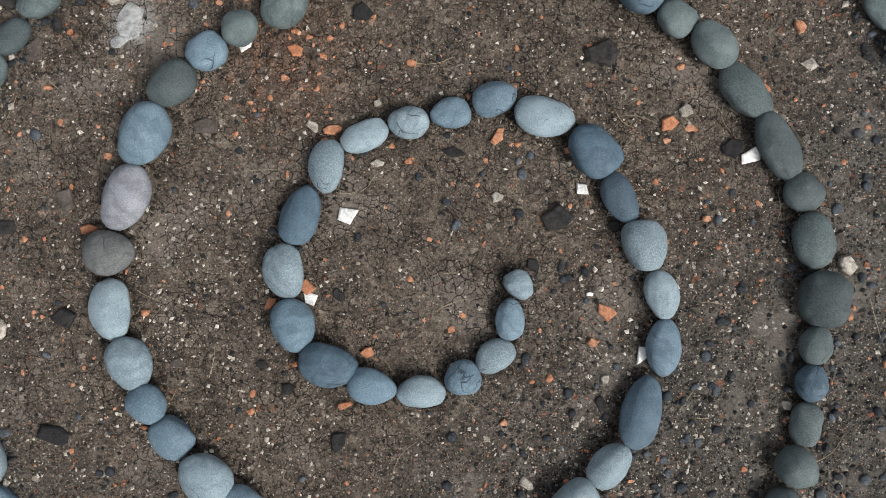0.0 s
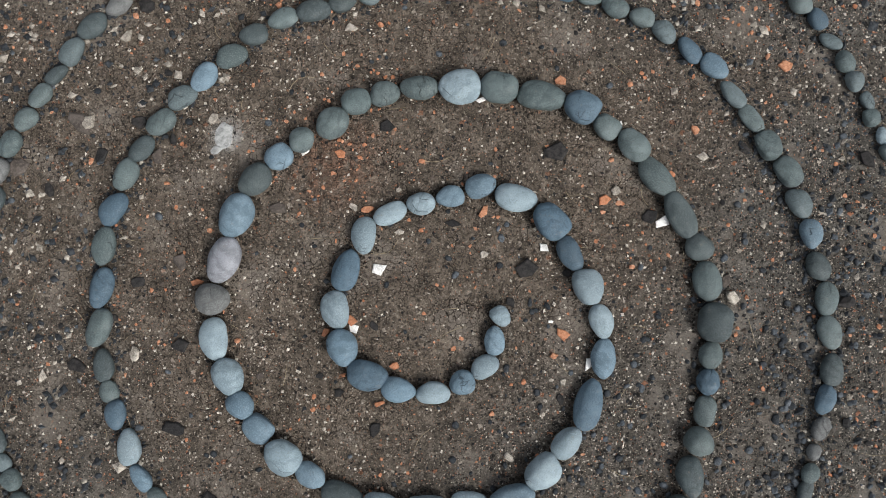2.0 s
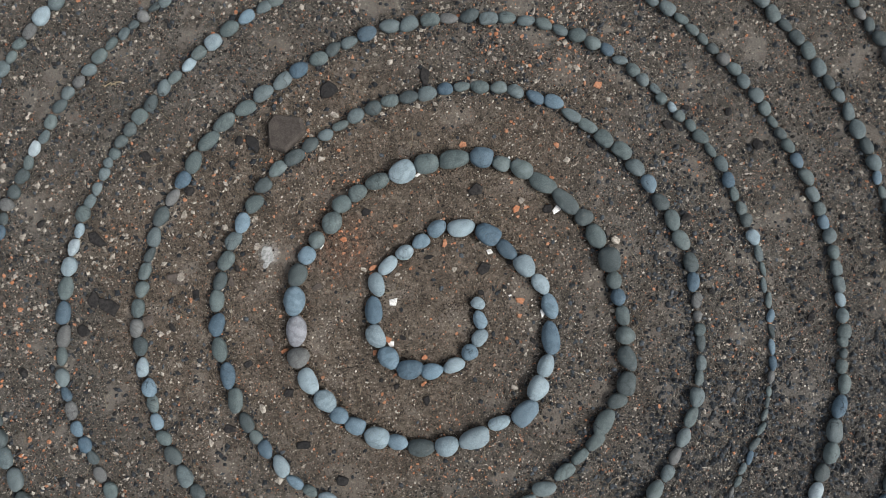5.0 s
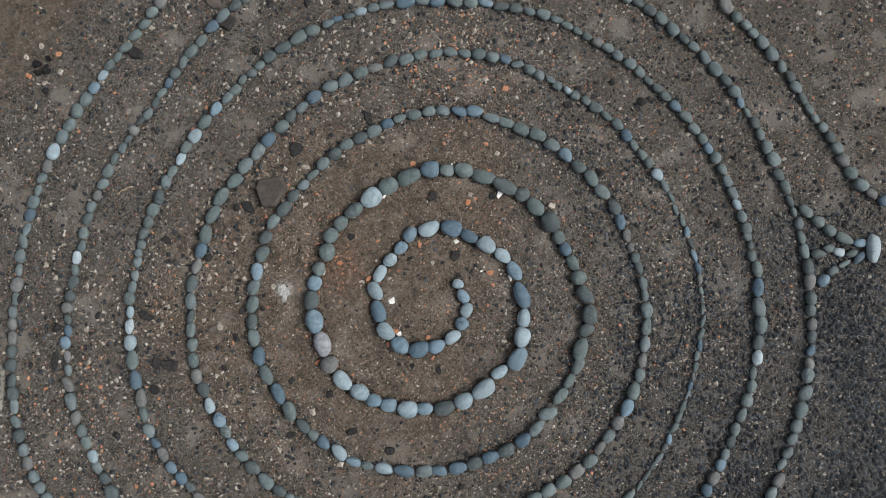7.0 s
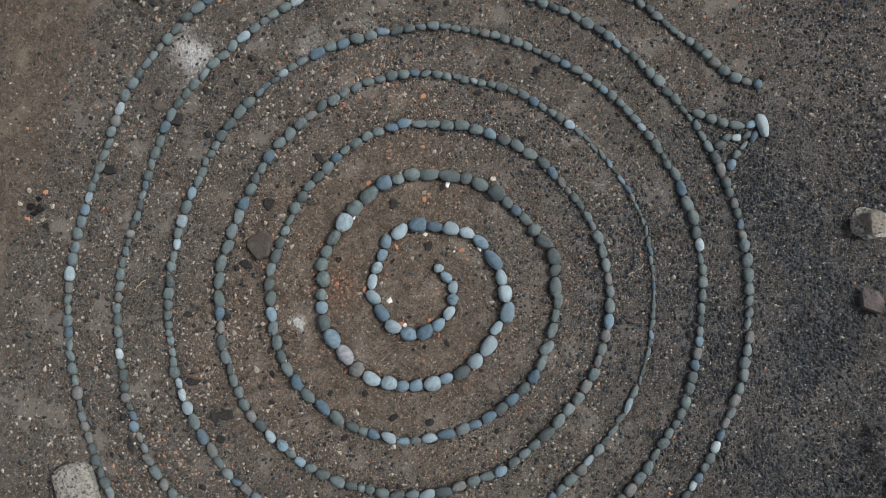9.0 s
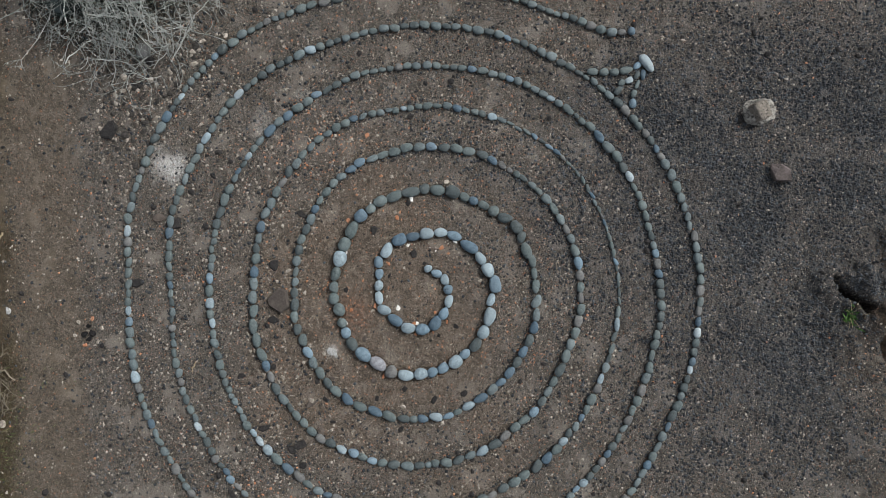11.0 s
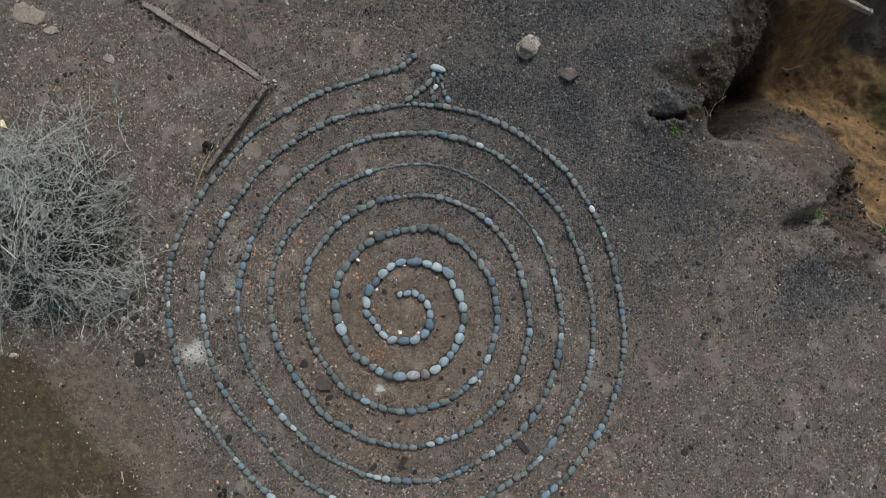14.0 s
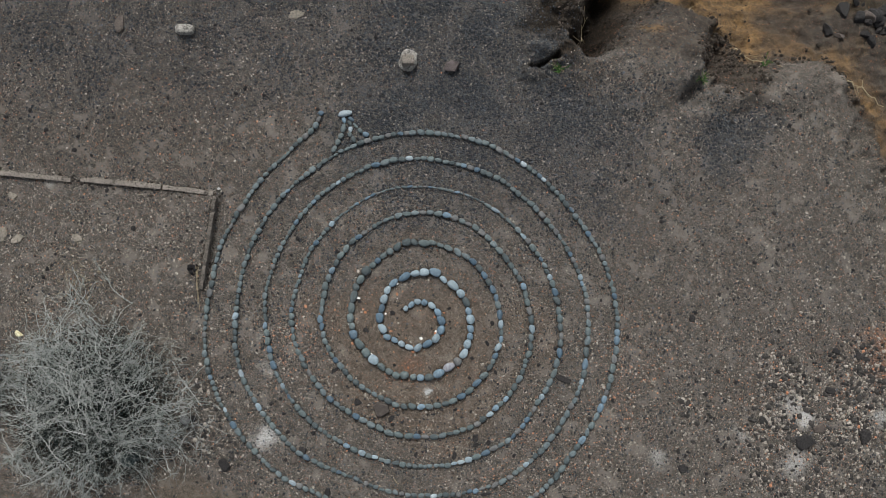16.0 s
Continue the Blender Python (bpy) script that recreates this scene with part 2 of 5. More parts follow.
LICHEN_ROCK = rock_material("lichened_stone", (0.21, 0.205, 0.185), (0.44, 0.42, 0.38), 34, 0.012, 0.53)
MAUVE_ROCK = rock_material("mauve_brown_stone", (0.098, 0.082, 0.078), (0.130, 0.110, 0.106), 14, 0.004)
CHAR = rock_material("charcoal", (0.008, 0.008, 0.009), (0.020, 0.018, 0.018), 60)
RUBBLE = rock_material("dull_lava_rubble", (0.026, 0.025, 0.024), (0.075, 0.068, 0.062), 60)
SLAB = rock_material("grey_brown_slab", (0.062, 0.053, 0.047), (0.090, 0.078, 0.069), 26, 0.005)
SHELL = rock_material("shell_grit", (0.40, 0.36, 0.30), (0.72, 0.68, 0.60), 80)
CERAMIC = rock_material("glazed_ceramic", (0.80, 0.80, 0.78), (0.84, 0.83, 0.80), 20, 0.0005)
BRICK = rock_material("terracotta", (0.42, 0.165, 0.080), (0.54, 0.30, 0.19), 90, 0.002)
OLD_BRICK = rock_material("dark_red_brick", (0.15, 0.055, 0.032), (0.22, 0.085, 0.052), 50, 0.003)
CONCRETE = rock_material("weathered_concrete", (0.185, 0.165, 0.142), (0.26, 0.235, 0.205), 40, 0.010, 0.58)
SAND_SLAB = rock_material("weathered_slab", (0.20, 0.18, 0.148), (0.27, 0.245, 0.205), 30, 0.010, 0.60)
EDGING = rock_material("dirty_edging", (0.105, 0.094, 0.080), (0.170, 0.153, 0.133), 95, 0.008, 0.54)
PLASTER = rock_material("old_plaster", (0.33, 0.34, 0.335), (0.40, 0.405, 0.395), 60, 0.004)
TWIG_GREY = twig_material("bleached_twig", (0.42, 0.44, 0.418), (0.065, 0.09, 0.086))
# TWIG_INNER and TWIG_BROWN carry the shade inside the bushes in their colour
TWIG_INNER = twig_material("shaded_grey_green_twig", (0.010, 0.016, 0.016), (0.040, 0.056, 0.050))
TWIG_TAN = twig_material("tan_twig", (0.25, 0.22, 0.17), (0.075, 0.062, 0.047))
TWIG_BROWN = twig_material("shaded_brown_twig", (0.022, 0.018, 0.014), (0.075, 0.058, 0.040))
YELLOW = twig_material("yellow_flower", (0.50, 0.30, 0.03), (0.62, 0.42, 0.06))
SCRAP = rock_material("yellowed_paper", (0.55, 0.50, 0.28), (0.66, 0.62, 0.42), 20, 0.002)
LEAF = twig_material("fresh_leaf", (0.040, 0.095, 0.024), (0.075, 0.14, 0.036))
STRAW = twig_material("dry_straw", (0.40, 0.33, 0.21), (0.30, 0.25, 0.17))
GRASS = twig_material("dull_grass", (0.085, 0.115, 0.038), (0.22, 0.21, 0.11))

# ---------------------------------------------------------------- mesh helpers
rng = np.random.default_rng(7)


def mesh_from(name, verts, faces, material, smooth=False):
    me = bpy.data.meshes.new(name)
    me.from_pydata([tuple(v) for v in np.asarray(verts).tolist()], [], [tuple(f) for f in np.asarray(faces).tolist()])
    for m in material if isinstance(material, (list, tuple)) else (material,):
        me.materials.append(m)
    me.polygons.foreach_set("use_smooth", np.full(len(me.polygons), smooth))
    me.update()
    return me


def part(name, me, parent, label=""):
    ob = new(name, me)
    ob.parent = parent
    return tagged(ob, label)


def ball(levels):
    """Points and triangles of a unit ball."""
    bm = bmesh.new()
    bmesh.ops.create_icosphere(bm, subdivisions=levels, radius=1)
    v = np.array([p.co[:] for p in bm.verts])
    bm.verts.ensure_lookup_table()
    f = np.array([[p.index for p in q.verts] for q in bm.faces])
    bm.free()
    return v, f


BALL_1, BALL_2, BALL_3, BALL_4 = (ball(k) for k in (1, 2, 3, 4))


def bumps(v, size, amount, seed):
    """Moves points in and out by smooth noise."""
    k = [1 + amount * noise.noise(Vector(p) * size + Vector((seed * 7.3, seed * 3.1, seed))) for p in v.tolist()]
    return v * np.array(k)[:, None]


def cobble_shape(levels, seed):
    """A water-worn stone in the unit box: an egg, a little squared and lopsided."""
    r = np.random.default_rng(100 + seed)
    v, f = levels
    p = r.uniform(0.82, 1.0)
    w = np.sign(v) * np.abs(v) ** p
    w = bumps(w, 0.9, 0.14, seed + 1.5)
    w = bumps(w, 1.9, 0.055, seed + 31.5)
    w = bumps(w, 4.2, 0.016, seed + 61.5)
    egg, lean = r.uniform(-0.20, 0.20), r.uniform(-0.11, 0.11)
    w[:, 1] = w[:, 1] * (1 + egg * w[:, 0]) + lean * w[:, 0] * w[:, 0]
    w[:, 2] *= 1 + 0.15 * r.uniform(-1, 1) * w[:, 0]
    lo, hi = w.min(0), w.max(0)
    return (w - (lo + hi) / 2) / ((hi - lo) / 2), f


# ---------------------------------------------------------------- the ground
SITE = np.array((0.33, -1.01))
ALONG, UP = np.array((-0.748, -0.664)), np.array((0.664, -0.748))


def site(x, y):
    """Metres along the terrace and up towards the gully."""
    dx, dy = x - SITE[0], y - SITE[1]
    return dx * ALONG[0] + dy * ALONG[1], dx * UP[0] + dy * UP[1]


def spot(a, b):
    return SITE + a * ALONG + b * UP


# the rim of the gully, in site metres: banks, two spurs and the clefts between them
RIM = [(1.33, 2.57), (1.56, 2.70), (1.74, 2.90), (1.80, 3.28), (1.88, 3.66), (2.02, 4.10), (2.02, 4.40), (1.86, 4.72), (1.5, 5.6), (7.2, 5.6), (7.4, -0.4), (6.7, -0.2), (6.1, 1.0),
       (5.85, 1.95), (5.50, 2.60), (4.95, 2.70), (4.55, 2.62), (4.22, 2.40), (3.98, 2.20), (3.78, 2.30), (3.84, 2.75), (4.06, 3.22),
       (4.10, 3.50), (3.85, 3.64), (3.50, 3.68), (3.15, 3.66), (2.86, 3.46), (2.62, 3.12), (2.28, 2.88), (1.95, 2.82), (1.70, 2.72), (1.50, 2.55)]


def smooth(x, a, b):
    t = np.clip((x - a) / (b - a), 0, 1)
    return t * t * (3 - 2 * t)


def rim_distance(a, b):
    """Signed distance to the rim, positive inside the gully."""
    best = np.full(a.shape, 1e9)
    inside = np.zeros(a.shape, bool)
    for (x0, y0), (x1, y1) in zip(RIM, RIM[1:] + RIM[:1]):
        dx, dy = x1 - x0, y1 - y0
        t = np.clip(((a - x0) * dx + (b - y0) * dy) / (dx * dx + dy * dy), 0, 1)
        best = np.minimum(best, np.hypot(a - x0 - t * dx, b - y0 - t * dy))
        cross = (y0 > b) != (y1 > b)
        inside ^= cross & (a < x0 + (b - y0) * dx / (dy if dy else 1e-9))
    return np.where(inside, best, -best)


WAVE_TERMS = {}


def wave_terms(scale, seed, octaves):
    r = np.random.default_rng(seed)
    terms, amp = [], 1.0
    for _ in range(octaves):
        for _ in range(4):
            d, p = r.uniform(0, 2 * np.pi), r.uniform(0, 2 * np.pi)
            k = scale * r.uniform(0.7, 1.4)
            terms.append((amp * 0.35, k * np.cos(d), k * np.sin(d), p, 0.6 * k * np.cos(d + 1.9), 0.6 * k * np.sin(d + 1.9)))
        scale, amp = scale * 2.1, amp * 0.5
    return np.array(terms)


def waves(x, y, scale, seed, octaves=4):
    """Cheap smooth noise from -1 to 1 for many points."""
    key = (scale, seed, octaves)
    if key not in WAVE_TERMS:
        WAVE_TERMS[key] = wave_terms(*key)
    terms = WAVE_TERMS[key]
    if len(x) < 64:
        w, kx, ky, p, qx, qy = terms.T[:, :, None]
        return (w * np.sin(kx * x + ky * y + p + 1.3 * np.sin(qx * x + qy * y + p))).sum(0)
    out = np.zeros_like(x)
    for w, kx, ky, p, qx, qy in terms:
        out += w * np.sin(kx * x + ky * y + p + 1.3 * np.sin(qx * x + qy * y + p))
    return out


CENTRE = np.array((-0.06, -0.07))


def zones(x, y):
    a, b = site(x, y)
    w = waves(x, y, 2.6, 11)
    d = rim_distance(a, b) + 0.05 * waves(x, y, 9, 12, 3)
    r = np.hypot(x - CENTRE[0], y - CENTRE[1])
    gravel = smooth(0.62 * x - 0.78 * y + 0.25 * w, 0.7, 2.9) * smooth(3.1 - np.abs(a - 0.6) + 0.5 * w, 0, 2.3)
    dark = smooth(1.0 - np.hypot((0.80 * (a - 3.80) - 0.60 * (b - 1.60)) / 1.25, (0.60 * (a - 3.80) + 0.80 * (b - 1.60)) / 0.62) + 0.40 * w, 0, 1.0)
    dark = dark * (1 - 0.8 * smooth(0.30 - np.hypot(a - 4.6, b - 1.0) + 0.1 * w, 0, 0.2))
    gravel = np.maximum(gravel, dark)
    # dark litter under the bushes, with the shade there painted in too
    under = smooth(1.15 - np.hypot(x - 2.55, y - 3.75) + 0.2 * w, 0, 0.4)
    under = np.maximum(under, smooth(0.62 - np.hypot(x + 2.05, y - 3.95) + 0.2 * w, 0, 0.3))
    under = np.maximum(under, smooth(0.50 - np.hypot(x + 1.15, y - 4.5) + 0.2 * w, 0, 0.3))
    across = y - 0.36 * x + 0.10 * w
    mud = smooth(across, 3.82, 4.12) * smooth(1.9 - x + 0.3 * w, 0, 0.8) * smooth(7.0 - np.hypot(x, y) + 0.4 * w, 0, 1.6)
    trail = smooth(across, 3.08, 3.45) * (1 - mud) * smooth(1.5 - x + 0.3 * w, 0, 0.8)
    dust = 1.0 * smooth(0.27 - np.hypot(x - 0.42, y - 2.49) + 0.07 * waves(x, y, 14, 13), 0, 0.26)
    for px, py, s in ((-4.6, -2.57, 0.26), (-4.36, -1.79, 0.2), (-4.87, -2.5, 0.25), (-5.2, -2.0, 0.3), (-3.75, -0.75, 0.2), (-5.6, -3.3, 0.2)):
        dust = np.maximum(dust, 0.75 * smooth(s - np.hypot(x - px, y - py) + 0.07 * waves(x, y, 12, 14), 0, s))
    for px, py, s in ((1.0, 1.75, 0.18), (4.9, 1.9, 0.14), (-1.2, 2.1, 0.12), (1.35, 1.5, 0.14)):
        dust = np.maximum(dust, 0.32 * smooth(s - np.hypot(x - px, y - py) + 0.08 * waves(x, y, 12, 14), 0, s))
    dust = np.maximum(dust, 0.6 * smooth(0.075 - np.hypot(x + 0.80, y - 0.58), 0, 0.04))
    crack = smooth(1.7 - np.hypot(x + 0.25, (y - 0.15) * 1.05) + 0.3 * w, 0, 0.6) * (1 - 0.75 * smooth(0.62 * x - 0.78 * y, 0.15, 0.6))
    gravel = np.maximum(gravel, 0.5 * smooth(b + 0.4 * w, 1.5, 2.8) * smooth(2.2 - a + 0.3 * w, 0, 0.8))
    gravel = np.maximum(gravel * (0.70 + 0.30 * smooth(waves(x, y, 7, 16), -0.5, 0.6)), dark)
    gravel = np.maximum(gravel, 0.35 * smooth(-d, 1.0, 0.2) * smooth(4.4 - a, 0, 1))
    gravel = gravel * (1 - 0.65 * smooth(a + 0.2 * w, 1.7, 2.3) * smooth(b + 0.2 * w, 2.0, 2.4) * smooth(3.6 - b, 0, 0.3))
    red = 0.45 * smooth(0.22 - np.hypot(x + 0.42, y - 0.5) + 0.05 * w, 0, 0.2)
    red = np.maximum(red, 0.8 * smooth(0.75 - np.hypot(a - 6.15, b + 1.4) + 0.2 * w, 0, 0.5))
    red = np.maximum(red, 0.5 * smooth(0.5 - np.hypot(a - 0.3, b + 0.1 - 4.4) + 0.2 * w, 0, 0.5))
    moss = mud
    crack = np.maximum(crack, mud)
    moss = np.clip(moss + 0.7 * smooth(b - 4.5 + 0.5 * (a - 4.6) + 0.4 * w, 0, 0.8) * smooth(a, 4.0, 4.8), 0, 1)
    # gully floor and overhung bank: dark soil with their shade painted in
    damp_shade = smooth(d + 0.04 * w, -0.10, 0.10) * (0.70 + 0.30 * smooth(3.1 - a, 0, 0.6))
    damp_shade = np.maximum(damp_shade, bank_weight(a, b) * smooth(d + 0.25 * w, -0.90, -0.25))
    # spur, cleft and upper terrace: darker brown soil
    damp_shade = np.maximum(damp_shade, 0.45 * smooth(1 - np.hypot((a - 3.5) / 0.5, (b - 3.0) / 0.8) + 0.3 * w, 0, 0.6))
    damp_shade = np.maximum(damp_shade, 0.16 * smooth(-a + 0.4 * w, 1.8, 3.4) * smooth(b + 0.4 * w, 0.3, 1.3))
    damp_shade = np.maximum(damp_shade, 0.62 * smooth(b + 0.3 * w, 2.2, 2.8) * smooth(a + 0.3 * w, 1.8, 2.3))
    damp_shade = np.maximum(damp_shade, 0.8 * smooth(1 - np.hypot((a - 4.1) / 0.55, (b - 2.7) / 0.7) + 0.3 * w, 0, 0.6))
    damp_shade = np.maximum(damp_shade * (1 - smooth(b, 4.9, 5.5)), 0.9 * under)
    sand = smooth(d + 0.06 * w, 0.06, 0.30) * smooth(a + 1.1 * (b - 3.9) + 0.25 * waves(x, y, 4, 15), 2.85, 3.5) * smooth(7.0 - a - 0.3 * b + 0.5 * w, 0, 1.0)
    sand = sand * (1 - 0.85 * smooth(1 - np.hypot((a - 4.1) / 0.5, (b - 2.75) / 0.6) + 0.2 * w, 0, 0.5))
    sand = np.maximum(sand, 0.7 * smooth(1 - np.hypot((a - 2.98) / 0.42, (b - 3.20) / 0.14) + 0.25 * w, 0, 0.7))
    return a, b, d, r, dict(gravel=gravel * (1 - trail), trail=trail, dust=np.clip(dust, 0, 1), crack=crack, red=red, moss=moss, sand=sand, damp_shade=damp_shade)


# clefts that run down between the spurs
BURROW = [(1.22, 2.50), (1.38, 2.57), (1.58, 2.68)]
CLEFTS = [[(4.12, 3.25), (3.92, 2.80), (3.72, 2.38), (3.45, 2.08)], [(5.80, 2.3), (5.85, 1.8), (5.75, 1.4)]]


def line_distance(a, b, line):
    best = np.full(a.shape, 1e9)
    for (x0, y0), (x1, y1) in zip(line, line[1:]):
        dx, dy = x1 - x0, y1 - y0
        t = np.clip(((a - x0) * dx + (b - y0) * dy) / (dx * dx + dy * dy), 0, 1)
        best = np.minimum(best, np.hypot(a - x0 - t * dx, b - y0 - t * dy))
    return best


def bank_weight(a, b):
    """Where the bank is undercut."""
    return smooth(2.6 - a, 0, 0.4) * smooth(b, 2.78, 3.1)


def height(x, y):
    a, b = site(x, y)
    d = rim_distance(a, b) + 0.05 * waves(x, y, 9, 12, 3) + 0.03 * waves(x, y, 30, 17, 3)
    z = 0.005 * waves(x, y, 2.2, 21, 3) + 0.0035 * waves(x, y, 17, 22, 3)
    edge = smooth(-d, 1.0, 0.0)
    z = z + edge * 0.06 * waves(x, y, 3.6, 23, 3) + edge * (0.028 * waves(x, y, 13, 24, 4) + 0.010 * waves(x, y, 42, 32, 2))
    # the bank above the mouth of the gully stands a little proud
    z = z + 0.10 * smooth(1.0 - np.hypot((a - 1.35) / 0.8, (b - 3.2) / 1.1), 0, 0.7)
    # the ground falls away beyond a shoulder, steeper past the lip of the spurs
    bank = bank_weight(a, b)
    shoulder = np.interp(a, (1.5, 2.2, 3.0, 3.6, 4.0, 4.6, 5.3, 5.9, 6.8), (2.66, 2.62, 2.52, 2.32, 2.05, 2.12, 2.35, 1.8, 0.6))
    run = np.maximum(b - shoulder + 0.05 * waves(x, y, 5, 35, 2), 0.0)
    run = np.where(run < 0.3, run * run / 0.6, run - 0.15)
    beyond = 1.9 * (1 - np.exp(-0.82 * run / 1.9))
    edge_a = np.interp(b, (2.5, 2.9, 3.3, 3.7, 4.2, 4.7), (1.42, 1.78, 1.98, 2.08, 2.20, 2.02))
    open_side = smooth(a - edge_a + 0.07 * waves(x, y, 6, 36, 3), -0.60, 0.40) ** 1.9
    fall = beyond * open_side
    lip = smooth(d, -0.06, 0.22)
    fall = fall + lip * open_side * (0.10 + 0.20 * smooth(a, 2.3, 2.9))
    fall = fall + 0.75 * open_side * smooth(0.50 - line_distance(a, b, [(2.12, 3.05), (2.20, 3.4), (2.34, 4.0)]), 0, 0.42)
    fall = fall + 0.34 * open_side * smooth(0.55 - line_distance(a, b, [(2.25, 3.3), (2.4, 3.8), (3.1, 4.3), (4.6, 4.7)]), 0, 0.5)
    fall = fall + 0.55 * smooth(0.050 - line_distance(a, b, BURROW) + 0.02 * waves(x, y, 20, 33, 2), 0.0, 0.06)
    fall = fall + 0.8 * smooth(0.16 - np.hypot(a - 1.83, (b - 3.00) * 1.2) + 0.02 * waves(x, y, 20, 34, 2), 0.0, 0.09)
    # the spurs swell and round over
    z = z + 0.10 * smooth(1.0 - np.hypot((a - 2.6) / 1.0, (b - 2.35) / 0.7), 0, 0.8) + 0.09 * smooth(1.0 - np.hypot((a - 4.9) / 0.7, (b - 2.3) / 0.5), 0, 0.8)
    z = z + 0.16 * smooth(1.0 - np.hypot((a - 3.45) / 0.5, (b - 3.05) / 0.75), 0, 0.8)
    for line in CLEFTS:
        fall = fall + 0.26 * smooth(0.26 - line_distance(a, b, line) + 0.05 * waves(x, y, 9, 29, 3), 0.0, 0.24)
    # the far side rises again
    fall = fall * (1 - 0.85 * smooth(b - 1.6 * smooth(a, 2.5, 4.2) + 0.06 * waves(x, y, 4, 30), 4.3, 5.2))
    fall = fall * (1 - 0.5 * smooth(a, 5.2, 6.4))
    swell = smooth(d, -1.0, -0.1)
    z = z - bank * (0.08 * smooth(d, -1.0, -0.2) + 0.10 * smooth(d, -0.5, 0.0)) + bank * swell * (0.050 * waves(x, y, 6, 28, 3) + 0.030 * waves(x, y, 16, 31, 4))
    rough = smooth(d, -0.15, 0.3)
    z = z - fall + rough * (0.050 * waves(x, y, 3.4, 25, 3) + 0.026 * waves(x, y, 12, 26, 4) + 0.008 * waves(x, y, 48, 37, 2))
    # hardened terrace inside the concrete edging
    side_a, side_b = terrace_sides(x, y)
    arm = (EDGE_B - CORNER) / np.hypot(*(EDGE_B - CORNER))
    reach = (x - CORNER[0]) * arm[0] + (y - CORNER[1]) * arm[1]
    z = z - 0.065 * np.exp(-((side_b - 0.07) / 0.06) ** 2) * smooth(1.5 - reach, 0.0, 0.4) * smooth(reach, -0.05, 0.1)
    z = z + 0.048 * smooth(1.7 - reach, 0.0, 0.4) * smooth(-side_b, 0.005, 0.04) * smooth(1.3 + side_b, 0, 1.0) * smooth(-side_a, 0.0, 0.10)
    return z


CORNER, EDGE_A, EDGE_B = np.array((3.15, 0.49)), np.array((5.54, 2.24)), np.array((2.30, 1.74))


def terrace_sides(x, y):
    """Distances beyond the two arms of the concrete edging, negative inside its corner."""
    def side(p, q):
        t = (q - p) / np.hypot(*(q - p))
        return (x - p[0]) * t[1] - (y - p[1]) * t[0]
    return side(CORNER, EDGE_A), -side(CORNER, EDGE_B)


def height_at(x, y):
    return float(height(np.array([x], float), np.array([y], float))[0])


def lean(x, y):
    """Points moved out with the overhanging bank."""
    a, b = site(x, y)
    d = rim_distance(a, b)
    push = bank_weight(a, b) * (0.06 * smooth(d, -0.5, 0.0) * (d <= 0.20) - 0.06 * smooth(d, 0.20, 0.30) * smooth(1.0 - d, 0, 0.8))
    return x + push * ALONG[0], y + push * ALONG[1]


def make_ground():
    def axis(lo, hi, step):
        far = np.array([1, 2.5, 5, 10, 20, 45, 100, 220, 400])
        return np.concatenate(((lo - far)[::-1], np.arange(lo, hi, step), hi + far))
    gx, gy = axis(-7.0, 7.6, 0.028), axis(-10.4, 5.8, 0.028)
    x, y = (m.ravel() for m in np.meshgrid(gx, gy))
    z = height(x, y)
    zone = zones(x, y)[4]
    # the bank leans out over the hollow that the water has cut under it
    x, y = lean(x, y)
    nx, ny = len(gx), len(gy)
    i = (np.arange(ny - 1)[:, None] * nx + np.arange(nx - 1)[None, :]).ravel()
    quads = np.stack((i, i + 1, i + nx + 1, i + nx), 1).astype(np.int32)
    me = bpy.data.meshes.new("ground")
    me.vertices.add(len(x))
    me.vertices.foreach_set("co", np.stack((x, y, z), 1).ravel())
    me.loops.add(quads.size)
    me.loops.foreach_set("vertex_index", quads.ravel())
    me.polygons.add(len(quads))
    me.polygons.foreach_set("loop_start", np.arange(0, quads.size, 4, dtype=np.int32))
    me.polygons.foreach_set("use_smooth", np.ones(len(quads), bool))
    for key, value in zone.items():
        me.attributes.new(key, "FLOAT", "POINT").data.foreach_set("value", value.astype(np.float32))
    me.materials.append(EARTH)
    me.update(calc_edges=True)
    me.validate()
    tagged(new("ground", me), "bare brown earth with grit, dark gravel and a sandy gully", "ground", kind="structure")


make_ground()

# ---------------------------------------------------------------- the spiral of cobbles
SHAPES = [mesh_from("cobble", *cobble_shape(BALL_4 if k < 10 else BALL_3, k), COBBLE["blue"], True) for k in range(22)]
SHAPES_LOW = [cobble_shape(BALL_3, 40 + k) for k in range(14)]
WORDS = {
    "pale": "almost white smooth beach cobble laid in the spiral",
    "light": "pale blue-grey smooth beach cobble laid in the spiral",
    "blue": "blue-grey smooth beach cobble laid in the spiral",
    "slate": "dark slate-blue smooth beach cobble laid in the spiral",
    "grey": "grey-green smooth beach cobble laid in the spiral",
    "dark": "dark basalt smooth beach cobble laid in the spiral",
    "teal": "teal-grey smooth beach cobble laid in the spiral",
    "mauve": "pale mauve-grey smooth beach cobble laid in the spiral",
    "warm": "warm brownish-grey smooth beach cobble laid in the spiral",
}


def cobble_pose(x, y, length, width, turn, thick):
    z = height_at(x, y) + thick * 0.44
    tilt = rng.uniform(-5, 5, 2)
    m = pose(x, y, z, tilt[0], tilt[1], turn)
    return m @ Matrix.Diagonal((length / 2, width / 2, thick / 2, 1))


SHAPE_OF = {}


